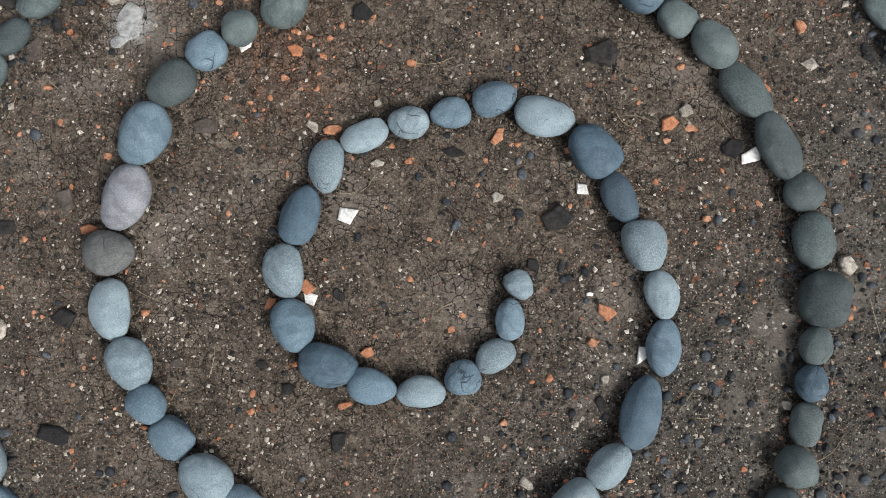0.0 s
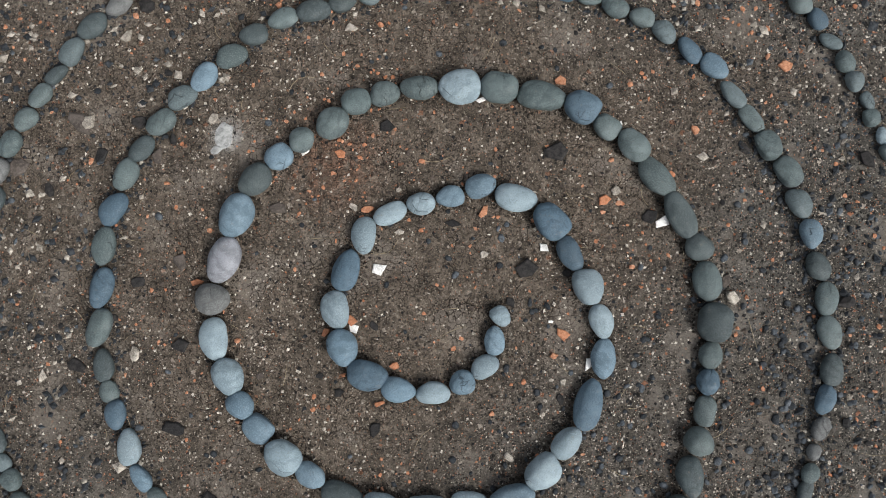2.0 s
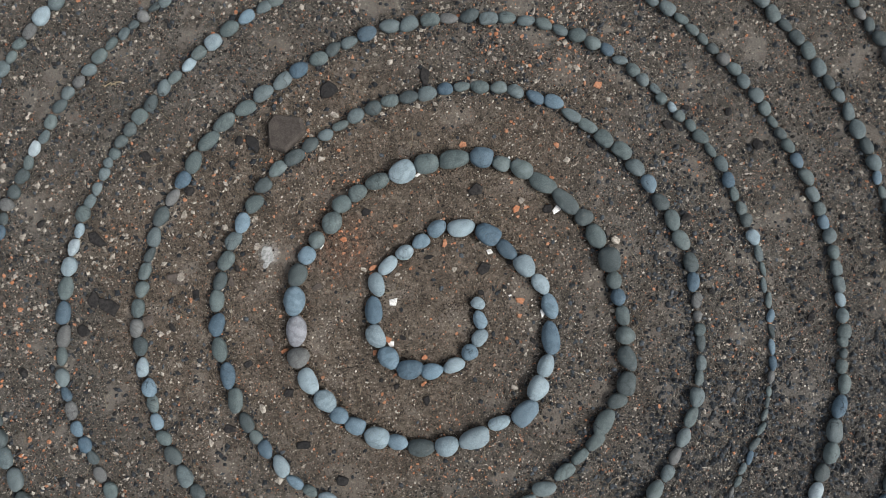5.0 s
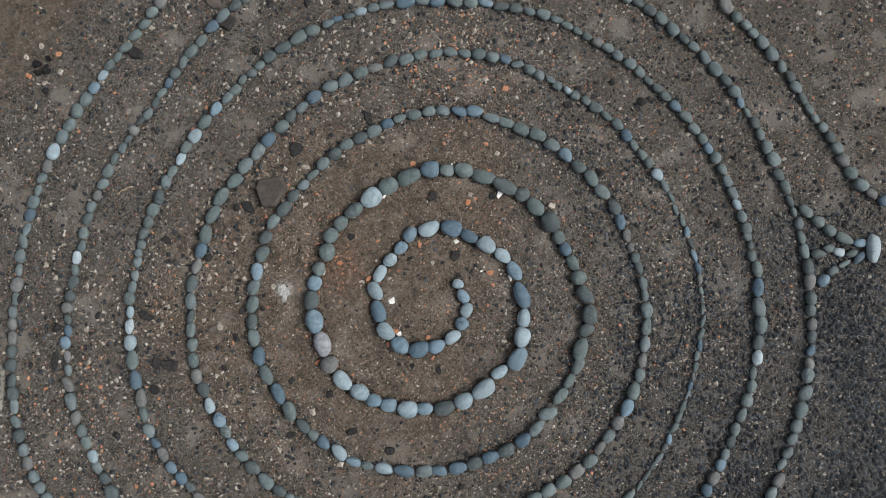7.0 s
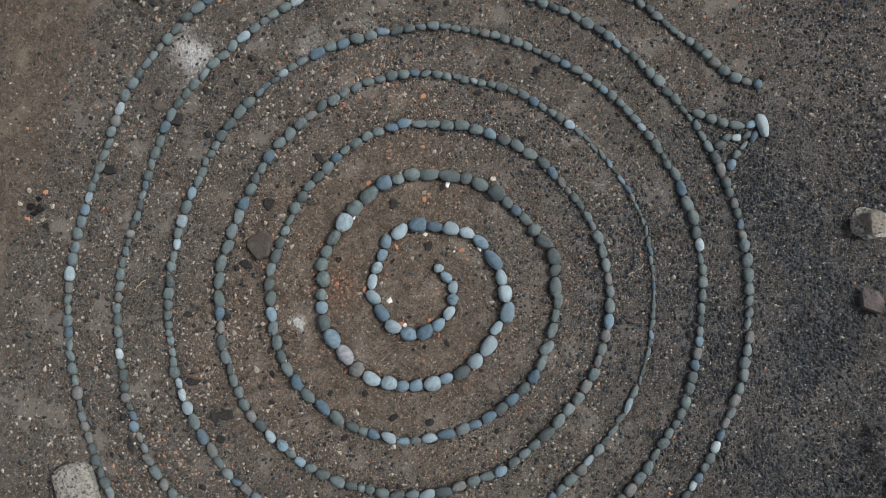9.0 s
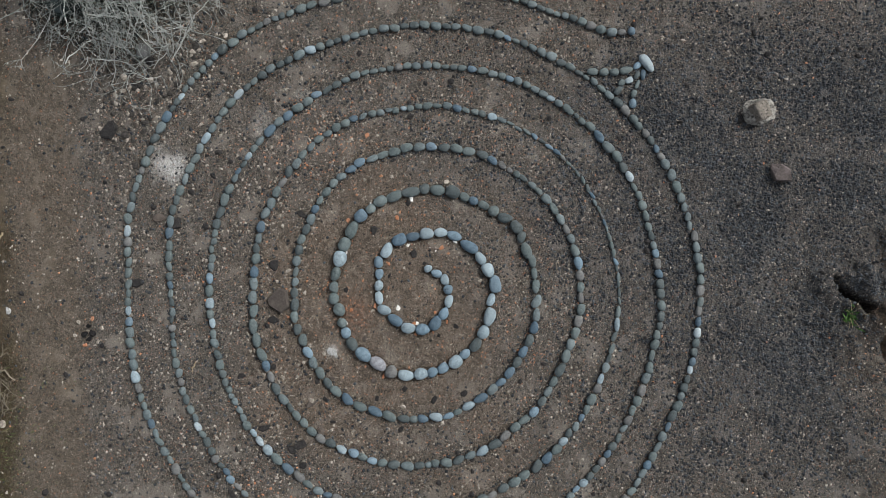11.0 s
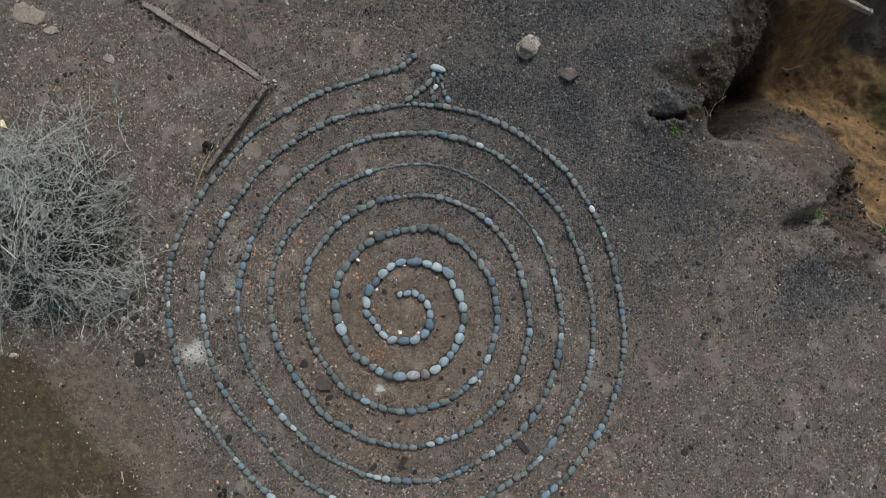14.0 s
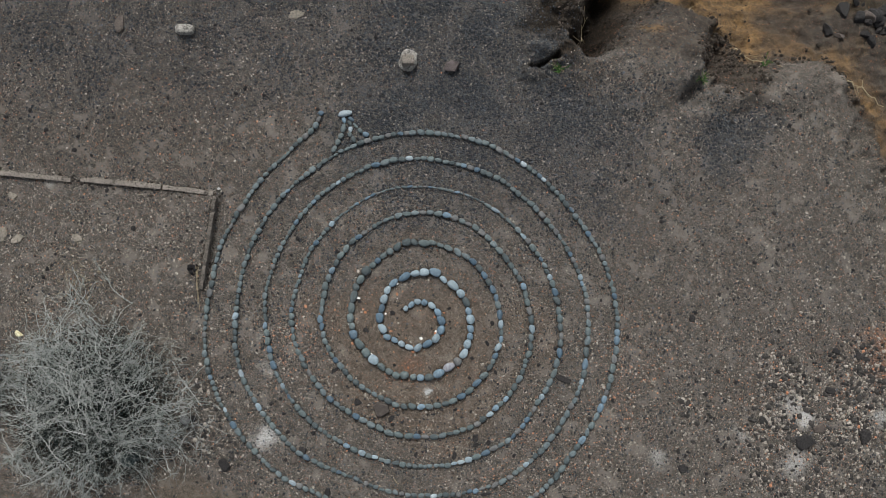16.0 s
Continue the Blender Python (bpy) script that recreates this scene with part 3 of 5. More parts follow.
def cobble(x, y, length, width, turn, tone, group="cobbles of the spiral", words=""):
    k = int(rng.integers(0, 10 if math.hypot(x, y) < 1.1 else 22))
    me = SHAPE_OF.get((k, tone))
    if me is None:
        me = SHAPE_OF[k, tone] = SHAPES[k].copy()
        me.materials[0] = COBBLE[tone]
    ob = new("cobble", me)
    thick = min(width, length) * rng.uniform(0.62, 0.78)
    ob.matrix_world = cobble_pose(x, y, length, width, turn, thick)
    return tagged(ob, words or WORDS[tone], "cobble", group)


# the inner turns, from the tip outwards: place, length, width, bearing, tone
TIP = [
    (0.173, -0.067, 0.077, 0.064, 131, "light"), (0.151, -0.152, 0.102, 0.072, 86, "blue"), (0.114, -0.242, 0.103, 0.077, 36, "light"),
    (0.036, -0.295, 0.089, 0.084, 10, "blue"), (-0.065, -0.331, 0.118, 0.078, 3, "light"), (-0.185, -0.319, 0.120, 0.086, 169, "blue"),
    (-0.290, -0.269, 0.143, 0.103, 165, "slate"), (-0.376, -0.170, 0.129, 0.104, 116, "blue"), (-0.402, -0.042, 0.133, 0.096, 101, "light"),
    (-0.363, 0.097, 0.148, 0.094, 69, "slate"), (-0.303, 0.217, 0.130, 0.086, 86, "light"), (-0.210, 0.293, 0.120, 0.072, 26, "light"),
    (-0.102, 0.326, 0.099, 0.079, 9, "light"), (-0.000, 0.352, 0.099, 0.077, 9, "blue"), (0.108, 0.387, 0.109, 0.084, 13, "blue"),
    (0.231, 0.343, 0.151, 0.094, 169, "light"),
]
FIRST = [
    (0.351, 0.263, 0.138, 0.109, 126, "slate"), (0.418, 0.146, 0.132, 0.078, 115, "slate"), (0.480, 0.033, 0.127, 0.104, 106, "light"),
    (0.525, -0.088, 0.121, 0.085, 110, "light"), (0.527, -0.217, 0.139, 0.086, 85, "blue"), (0.472, -0.374, 0.178, 0.098, 73, "slate"),
    (0.396, -0.504, 0.126, 0.086, 46, "light"), (0.311, -0.603, 0.135, 0.105, 41, "light"), (0.205, -0.697, 0.159, 0.106, 21, "blue"),
    (0.056, -0.703, 0.124, 0.072, 177, "light"), (-0.099, -0.732, 0.168, 0.106, 0, "light"), (-0.248, -0.716, 0.127, 0.105, 172, "light"),
    (-0.379, -0.679, 0.149, 0.091, 160, "dark"), (-0.489, -0.606, 0.112, 0.081, 147, "blue"), (-0.582, -0.540, 0.133, 0.113, 133, "light"),
    (-0.670, -0.446, 0.111, 0.087, 142, "blue"),
]
SECOND = [
    (-0.728, -0.365, 0.098, 0.086, 133, "blue"), (-0.771, -0.267, 0.130, 0.104, 122, "light"), (-0.823, -0.139, 0.149, 0.097, 98, "light"),
    (-0.826, -0.002, 0.117, 0.107, 172, "warm"), (-0.789, 0.135, 0.165, 0.109, 73, "mauve"), (-0.743, 0.289, 0.157, 0.113, 71, "blue"),
    (-0.680, 0.414, 0.127, 0.098, 53, "dark"), (-0.598, 0.495, 0.098, 0.088, 38, "blue"), (-0.521, 0.556, 0.093, 0.085, 43, "grey"),
    (-0.412, 0.614, 0.123, 0.104, 32, "grey"), (-0.328, 0.690, 0.104, 0.090, 12, "grey"), (-0.229, 0.719, 0.108, 0.084, 23, "grey"),
    (-0.105, 0.737, 0.134, 0.084, 3, "grey"), (0.037, 0.738, 0.148, 0.124, 177, "light"), (0.176, 0.734, 0.131, 0.107, 172, "grey"),
    (0.327, 0.708, 0.167, 0.100, 169, "grey"),
]
THIRD = [
    (0.465, 0.664, 0.124, 0.110, 142, "slate"), (0.555, 0.596, 0.098, 0.081, 137, "grey"), (0.648, 0.529, 0.129, 0.098, 126, "grey"),
    (0.728, 0.415, 0.166, 0.094, 132, "grey"), (0.809, 0.277, 0.187, 0.090, 113, "dark"), (0.871, 0.164, 0.104, 0.090, 152, "dark"),
    (0.893, 0.047, 0.140, 0.098, 92, "grey"), (0.914, -0.094, 0.134, 0.115, 81, "dark"), (0.899, -0.208, 0.099, 0.082, 72, "grey"),
    (0.887, -0.299, 0.093, 0.078, 76, "slate"), (0.876, -0.400, 0.106, 0.071, 79, "grey"), (0.849, -0.501, 0.101, 0.097, 172, "grey"),
    (0.815, -0.622, 0.139, 0.089, 97, "dark"), (0.765, -0.741, 0.127, 0.096, 51, "dark"), (0.686, -0.814, 0.110, 0.080, 2, "dark"),
    (0.576, -0.895, 0.160, 0.090, 32, "grey"),
]
for row in (TIP, FIRST, SECOND, THIRD):
    for x, y, length, width, turn, tone in row:
        cobble(x, y, length * 1.03, width * 1.03, turn, tone)

# the outer turns: distance of the line from the centre, every ten degrees clockwise
TURN_3 = [1.05, 1.06, 1.06, 1.06, 1.08, 1.08, 1.08, 1.09, 1.10, 1.12, 1.14, 1.15, 1.16, 1.16, 1.17, 1.19, 1.19, 1.18, 1.17, 
          1.19, 1.17, 1.17, 1.19, 1.21, 1.24, 1.28, 1.31, 1.33, 1.33, 1.35, 1.36]
TURN_4 = [1.38, 1.39, 1.40, 1.43, 1.45, 1.46, 1.47, 1.46, 1.47, 1.46, 1.44, 1.46, 1.49, 1.50, 1.53, 1.56, 1.56, 1.59, 1.59, 
          1.59, 1.61, 1.60, 1.59, 1.57, 1.58, 1.56, 1.55, 1.58, 1.61, 1.64, 1.67, 1.71, 1.73, 1.72, 1.72, 1.75]
TURN_5 = [1.75, 1.77, 1.79, 1.81, 1.82, 1.81, 1.81, 1.82, 1.82, 1.82, 1.82, 1.85, 1.87, 1.90, 1.92, 1.96, 1.97, 1.96, 1.99, 
          2.03, 2.01, 2.00, 1.99, 1.97, 1.95, 1.95, 1.95, 1.99, 2.01, 2.04, 2.06, 2.06, 2.09, 2.11, 2.11, 2.12]
TURN_6 = [2.14, 2.16, 2.17, 2.19, 2.20, 2.20, 2.18, 2.19, 2.21, 2.19, 2.20, 2.23, 2.26, 2.30, 2.30, 2.32, 2.37, 2.37, 2.40, 
          2.43, 2.45, 2.42, 2.38, 2.36, 2.33, 2.30, 2.33, 2.42, 2.42, 2.46, 2.50, 2.51, 2.48, 2.47, 2.49, 2.50]
TURN_7 = [2.51, 2.50, 2.52, 2.54, 2.55, 2.56, 2.56, 2.58, 2.55, 2.56, 2.55, 2.59, 2.64, 2.68, 2.70, 2.71, 2.73, 2.74, 2.75, 
          2.83, 2.84, 2.78, 2.75, 2.75, 2.72, 2.69, 2.71, 2.81, 2.83, 2.88, 2.92, 2.93, 2.88, 2.86, 2.88, 2.85, 2.88, 2.89, 2.97, 3.48]
LINE = TURN_3 + TURN_4 + TURN_5 + TURN_6 + TURN_7
FROM_STEP = 77
# the lengths of the stones along the line, in millimetres
ROW_A = [120, 109, 130, 132, 122, 124, 124, 112, 112, 124, 109, 110, 141, 128, 93, 100, 127, 100, 82, 112, 139, 145, 137, 
         130, 119, 111, 112, 113, 113, 118, 103, 110, 125, 102, 92, 98, 99, 99, 100, 108, 107, 92, 95, 101, 97, 103, 108, 108, 115, 
         113, 112, 118, 117, 110, 113, 125, 126, 115, 111, 92, 61, 72, 95, 87, 92, 109, 122, 114, 98, 98, 122, 130, 107, 96, 102, 108, 
         113, 114, 107, 131, 137, 111, 105, 102, 111, 123, 112, 115, 133, 124]
ROW_B = [109, 120, 118, 76, 66, 98, 123, 115, 97, 93, 95, 104, 107, 105, 106, 100, 98, 96, 97, 111, 122, 104, 110, 130, 139, 
         141, 124, 124, 121, 114, 109, 101, 101, 111, 119, 117, 106, 104, 113, 110, 98, 97, 99, 97, 99, 93, 86, 91, 87, 77, 70, 67, 
         67, 69, 78, 91, 90, 94, 93, 80, 81, 81, 93, 95, 83, 90, 88, 77, 85, 86, 84, 76, 61, 60, 72, 82, 83, 78, 72, 69, 64, 62, 74, 
         81, 77, 76, 73, 70, 73, 76]
ROW_C = [80, 74, 114, 131, 99, 101, 100, 99, 97, 98, 117, 102, 82, 91, 84, 95, 108, 128, 128, 115, 122, 112, 102, 115, 139, 
         144, 143, 130, 113, 90, 97, 97, 90, 91, 90, 98, 92, 103, 110, 120, 133, 127, 111, 94, 87, 90, 85, 75, 76, 61, 64, 80, 82, 
         92, 101, 99, 91, 93, 93, 104, 118, 107, 92, 85, 75, 76, 80, 92, 121, 130, 111, 86, 77, 84, 86, 85, 108, 129, 108, 109, 115, 
         104, 109, 109, 95, 87, 94, 90, 85, 79]
ROW_D = [75, 80, 87, 89, 92, 88, 78, 80, 88, 93, 103, 95, 79, 80, 84, 79, 85, 95, 83, 80, 73, 60, 61, 78, 108, 130, 134, 119, 
         104, 106, 97, 92, 98, 104, 94, 85, 88, 87, 95, 90, 93, 98, 108, 97, 80, 91, 94, 107, 110, 108, 109, 103, 99, 94, 90, 92, 90, 
         84, 85, 83, 88, 87, 81, 82, 88, 92, 91, 98, 111, 129, 140, 149, 156, 127, 92, 87, 89, 93, 102, 115, 129, 139, 128, 118, 105, 
         88, 86, 90, 93, 87]
ROW_E = [94, 118, 110, 83, 84, 90, 85, 73, 71, 82, 88, 85, 91, 86, 84, 94, 86, 82, 91, 97, 89, 80, 66, 69, 79, 82, 85, 77, 
         79, 83, 93, 104, 98, 114, 117, 95, 94, 104, 113, 110, 100, 105, 119, 103, 83, 90, 112, 116, 92, 84, 97, 100, 90, 95, 116, 
         106, 92, 89, 76, 80, 92, 92, 91, 97, 97, 92, 95, 103, 104, 96, 91, 100, 110, 103, 94, 82, 78, 83, 88, 101, 101, 100, 101, 
         87, 75, 87, 92, 99, 114, 110]
ROW_F = [97, 84, 85, 87, 82, 87, 103, 113, 115, 101, 91, 89, 94, 103, 100, 103, 100, 96, 106, 101, 91, 96, 101, 90, 80, 84, 
         82, 79, 85, 88, 105, 119, 96, 93, 107, 95, 91, 95, 96, 95, 94, 80, 85, 108, 97, 92, 102, 107, 103, 89, 90, 106, 121, 124, 
         126, 131, 126, 103, 86, 110, 141, 131, 108, 116, 123, 120, 114, 118, 130, 116, 92, 88, 92, 92, 90, 93, 93, 94, 96, 93, 91, 
         91, 93, 87, 79, 92, 100, 91, 96, 95]
ROW_G = [88, 91, 91, 84, 78, 100, 120, 106, 97, 105, 98, 90, 91, 79, 80, 99, 103, 94, 94, 98, 106, 107, 99, 100, 92, 84, 85, 
         101, 112, 110, 122, 110, 75, 69, 78, 86, 82, 74, 80, 78, 86, 107, 114, 105, 86, 88, 87, 72, 67, 91, 116, 113, 121, 121, 113, 
         112, 98, 84, 87, 82, 83, 85, 80, 80, 108, 116, 87, 76, 81, 99, 107, 91, 84, 93, 92, 81, 71, 74, 84, 90, 96, 103, 103, 83, 
         74]
ROW = ROW_A + ROW_B + ROW_C + ROW_D + ROW_E + ROW_F + ROW_G
START = 0.091


def spiral_line():
    """Dense points of the outer line, their arc lengths and bearings."""
    steps = np.arange(len(LINE)) + FROM_STEP
    fine = np.linspace(steps[0], steps[-1], 12000)
    r = np.interp(fine, steps, np.array(LINE))
    w = np.ones(41) / 41
    r = np.convolve(np.pad(r, 20, "edge"), w, "valid")
    t = -np.radians(fine * 10)
    p = CENTRE + np.stack((r * np.cos(t), r * np.sin(t)), 1)
    s = np.concatenate(([0], np.cumsum(np.hypot(*np.diff(p, axis=0).T))))
    return p, s, fine / 36


PALE_AT = [(1.50, -1.63), (-0.26, 2.72), (1.25, 2.06), (0.30, -2.58), (-2.06, 1.74), (-1.79, 1.54), (-1.76, 0.98), (2.70, -0.78), (1.05, 2.5), (-0.05, -2.59)]
BLUE_AT = [(-1.92, 0.67), (0.70, -2.12), (-2.9, 0.1), (2.5, 1.1), (0.3, 1.42)]


def outer_tone(x, y, turns):
    if min(math.hypot(x - a, y - b) for a, b in PALE_AT) < 0.055:
        return "pale"
    if min(math.hypot(x - a, y - b) for a, b in BLUE_AT) < 0.055:
        return "slate"
    u = rng.random()
    west = 0.10 if x < -0.6 else 0.0
    for limit, tone in ((0.03 + west * 0.3, "light"), (0.08 + west * 0.5, "blue"), (0.34 + west, "teal"), (0.68, "grey"), (0.75, "slate"), (0.93, "dark")):
        if u < limit:
            return tone
    return "warm"


def lay_outer_turns():
    p, s, turns = spiral_line()
    at = START
    joined_v, joined_f, joined_m, count = [], [], [], 0
    names = list(COBBLE)
    for i, mm in enumerate(ROW):
        length = mm / 1000
        mid = at + length / 2
        at += length
        k = min(int(np.searchsorted(s, mid)), len(p) - 6)
        x, y = p[k]
        d = p[min(k + 40, len(p) - 1)] - p[k - 40]
        turn = math.degrees(math.atan2(d[1], d[0])) + rng.normal(0, 9)
        thin = 0.62 if 4.02 < turns[k] < 4.26 else 1.0
        width = min(max(length * rng.triangular(0.46, 0.70, 0.90), 0.038), 0.080) * thin
        if length < 0.075 and thin == 1 and rng.random() < 0.45:
            width = length * rng.uniform(0.85, 1.05)
        tone = outer_tone(x, y, turns[k])
        long = length * rng.uniform(0.97, 1.05)
        x, y = x + rng.normal(0, 0.004), y + rng.normal(0, 0.004)
        if i < 236:
            cobble(x, y, long, width, turn, tone)
            continue
        v, f = SHAPES_LOW[int(rng.integers(0, len(SHAPES_LOW)))]
        m = np.array(cobble_pose(x, y, long, width, turn, min(width, long) * rng.uniform(0.62, 0.78)))
        joined_v.append(v @ m[:3, :3].T + m[:3, 3])
        joined_f.append(f + count)
        joined_m.append(np.full(len(f), names.index(tone)))
        count += len(v)
    me = mesh_from("cobble_row", np.concatenate(joined_v), np.concatenate(joined_f), list(COBBLE.values()), True)
    me.polygons.foreach_set("material_index", np.concatenate(joined_m).astype(np.int32))
    tagged(new("cobble_row", me), "outer turns of grey and blue-grey beach cobbles laid end to end", "cobbles", kind="stuff")


lay_outer_turns()

# the three-legged figure at the mouth of the spiral, with its long head stone
FIGURE = [
    (2.348, -1.035, 0.106, 0.069, 100, "grey"), (2.371, -1.138, 0.089, 0.072, 115, "grey"), (2.399, -1.230, 0.096, 0.068, 101, "grey"),
    (2.448, -1.335, 0.131, 0.073, 117, "grey"), (2.518, -1.421, 0.090, 0.058, 145, "blue"), (2.244, -1.312, 0.098, 0.062, 151, "dark"),
    (2.323, -1.326, 0.073, 0.057, 145, "grey"), (2.366, -1.386, 0.081, 0.057, 130, "pale"), (2.430, -1.444, 0.089, 0.049, 160, "dark"),
    (2.456, -1.498, 0.099, 0.050, 9, "slate"), (2.354, -1.472, 0.090, 0.037, 175, "grey"), (2.255, -1.460, 0.083, 0.054, 170, "grey"),
    (2.165, -1.474, 0.090, 0.074, 5, "blue"),
]
for row in FIGURE:
    cobble(*row, group="cobbles of the branching figure", words=WORDS[row[5]].replace("in the spiral", "in a branching figure"))
head = cobble(2.566, -1.502, 0.192, 0.086, 52, "pale", "cobbles of the branching figure", "long pale grey-green cobble capping the branching figure")

# ---------------------------------------------------------------- loose fragments
def shard_mesh(seed, material, rough=0.22, flat=0.35, bevel=0.10, points=0):
    """A broken piece in the unit box: an angular outline with bevelled, uneven faces."""
    r = np.random.default_rng(500 + seed)
    n = points or int(r.integers(5, 8))
    t = np.sort((np.arange(n) + r.uniform(-0.32, 0.32, n)) / n * 2 * np.pi)
    rad = 1 + r.uniform(-rough, rough, n)
    ring = np.stack((rad * np.cos(t), rad * np.sin(t)), 1)
    rows = []
    for z, k in ((-1, 0.92), (-0.2, 1.0), (0.55, 1.0 - bevel * 0.4), (1.0, 1.0 - bevel * 2.2)):
        rows.append(np.column_stack((ring * k + r.uniform(-0.03, 0.03, (n, 2)), np.full(n, z) + r.uniform(-0.14, 0.14, n))))
    v = np.concatenate(rows + [np.array([[r.uniform(-0.2, 0.2), r.uniform(-0.2, 0.2), 1.0 + r.uniform(-0.05, 0.18)]])])
    f = [(a * n + i, a * n + (i + 1) % n, (a + 1) * n + (i + 1) % n, (a + 1) * n + i) for a in range(3) for i in range(n)]
    f += [(3 * n + i, 3 * n + (i + 1) % n, 4 * n) for i in range(n)]
    lo, hi = v.min(0), v.max(0)
    v = (v - (lo + hi) / 2) / ((hi - lo) / 2)
    me = bpy.data.meshes.new("fragment")
    me.from_pydata(v.tolist(), [], f)
    me.materials.append(material)
    me.update()
    return me


def fragment(name, me, x, y, length, width, turn, thick, label, category, group, sunk=0.3, tilt=6):
    ob = new(name, me)
    m = pose(x, y, height_at(x, y) + thick * (0.5 - sunk), rng.uniform(-tilt, tilt), rng.uniform(-tilt, tilt), turn)
    ob.matrix_world = m @ Matrix.Diagonal((length / 2, width / 2, thick / 2, 1))
    return tagged(ob, label, category, group)


WHITE = [
    (-0.25, 0.10, 0.058, 0.049, 20), (-0.34, -0.11, 0.036, 0.032, 0), (0.33, 0.17, 0.043, 0.034, 139),
    (0.75, 0.26, 0.052, 0.037, 16), (0.48, -0.24, 0.054, 0.034, 59), (-0.51, 0.52, 0.038, 0.017, 32),
    (0.61, 0.61, 0.026, 0.016, 81), (0.35, -0.09, 0.019, 0.012, 162), (0.12, 0.70, 0.054, 0.025, 176),
]
TERRA = [
    (0.39, -0.13, 0.051, 0.034, 135), (-0.35, -0.08, 0.041, 0.030, 141), (-0.44, -0.12, 0.038, 0.026, 32),
    (0.12, 0.30, 0.050, 0.029, 47), (0.55, 0.34, 0.049, 0.037, 9), (-0.20, -0.24, 0.034, 0.026, 21),
    (-0.25, -0.37, 0.037, 0.017, 13), (-0.29, 0.31, 0.049, 0.026, 12), (-0.39, 0.51, 0.039, 0.031, 168),
    (-0.41, 0.44, 0.022, 0.016, 0), (-0.89, 0.06, 0.046, 0.022, 18), (0.88, 0.59, 0.037, 0.025, 119),
    (0.79, 0.43, 0.028, 0.019, 150), (0.41, 0.52, 0.026, 0.020, 39), (0.14, -0.41, 0.021, 0.016, 41),
    (0.64, 0.10, 0.022, 0.017, 0), (1.21, 0.82, 0.046, 0.041, 142), (0.40, 0.77, 0.044, 0.034, 162),
    (0.36, -0.21, 0.030, 0.025, 172), (-0.61, 1.05, 0.026, 0.026, 171),
]
PALE = [
    (0.99, -0.01, 0.056, 0.039, 120), (0.12, 0.15, 0.034, 0.026, 21), (-0.18, 0.38, 0.022, 0.019, 5),
    (0.84, -0.36, 0.028, 0.025, 0), (0.59, 0.37, 0.035, 0.032, 43), (-0.34, 0.32, 0.036, 0.021, 142),
    (0.45, 0.04, 0.020, 0.017, 0), (0.20, -0.56, 0.041, 0.025, 151), (0.39, -0.30, 0.030, 0.021, 62),
    (-0.20, 1.17, 0.061, 0.031, 142), (-0.84, 0.64, 0.046, 0.030, 52), (-1.15, 0.94, 0.054, 0.034, 42),
    (-0.35, 0.97, 0.049, 0.034, 12), (-0.18, 0.23, 0.036, 0.021, 174), (-1.28, 0.63, 0.060, 0.045, 53),
    (-1.11, -0.19, 0.034, 0.054, 173),
]
DARK_NEAR = [
    (-0.61, 0.32, 0.070, 0.042, 175), (0.27, 0.10, 0.083, 0.066, 20), (0.01, 0.26, 0.062, 0.028, 176),
    (0.38, 0.51, 0.090, 0.072, 12), (-0.22, 0.61, 0.054, 0.048, 0), (-0.95, 0.13, 0.063, 0.049, 121),
    (-0.97, -0.45, 0.078, 0.047, 167), (-0.27, -0.46, 0.056, 0.039, 69), (-0.39, -0.33, 0.036, 0.030, 0),
    (0.71, 0.28, 0.064, 0.049, 41), (0.97, 0.05, 0.058, 0.035, 76), (0.21, -0.02, 0.044, 0.033, 137),
    (0.41, 0.08, 0.036, 0.028, 0), (-0.27, -0.10, 0.040, 0.026, 131), (0.38, -0.36, 0.042, 0.025, 121),
    (-0.67, -0.27, 0.034, 0.026, 0), (-0.46, -0.27, 0.030, 0.022, 0), (-1.10, 0.06, 0.050, 0.036, 2),
    (-0.95, -0.16, 0.065, 0.050, 171), (-0.84, -0.70, 0.068, 0.053, 146),
]
DARK_FAR = [
    (-1.04, 0.51, 0.062, 0.037, 86), (1.05, 0.52, 0.048, 0.034, 132), (0.34, 1.20, 0.117, 0.061, 77),
    (-1.64, 0.98, 0.126, 0.065, 127), (-1.70, 0.62, 0.125, 0.075, 132), (-1.73, -0.05, 0.035, 0.035, 170),
    (-1.24, 1.31, 0.076, 0.045, 102), (-1.31, -0.23, 0.074, 0.049, 161), (-1.10, 0.63, 0.065, 0.045, 153),
    (-0.19, 1.31, 0.110, 0.085, 22), (-1.31, 0.63, 0.113, 0.060, 134), (-0.69, 2.48, 0.132, 0.085, 114),
    (-1.87, 0.54, 0.076, 0.068, 145), (-2.30, 1.08, 0.053, 0.166, 143), (-0.67, 1.18, 0.116, 0.062, 114),
    (-0.06, 2.46, 0.123, 0.079, 126), (-2.18, 2.29, 0.043, 0.035, 124), (0.60, 3.13, 0.204, 0.132, 160),
    (-0.07, 2.32, 0.156, 0.120, 109), (-1.31, 3.68, 0.108, 0.096, 89),
]
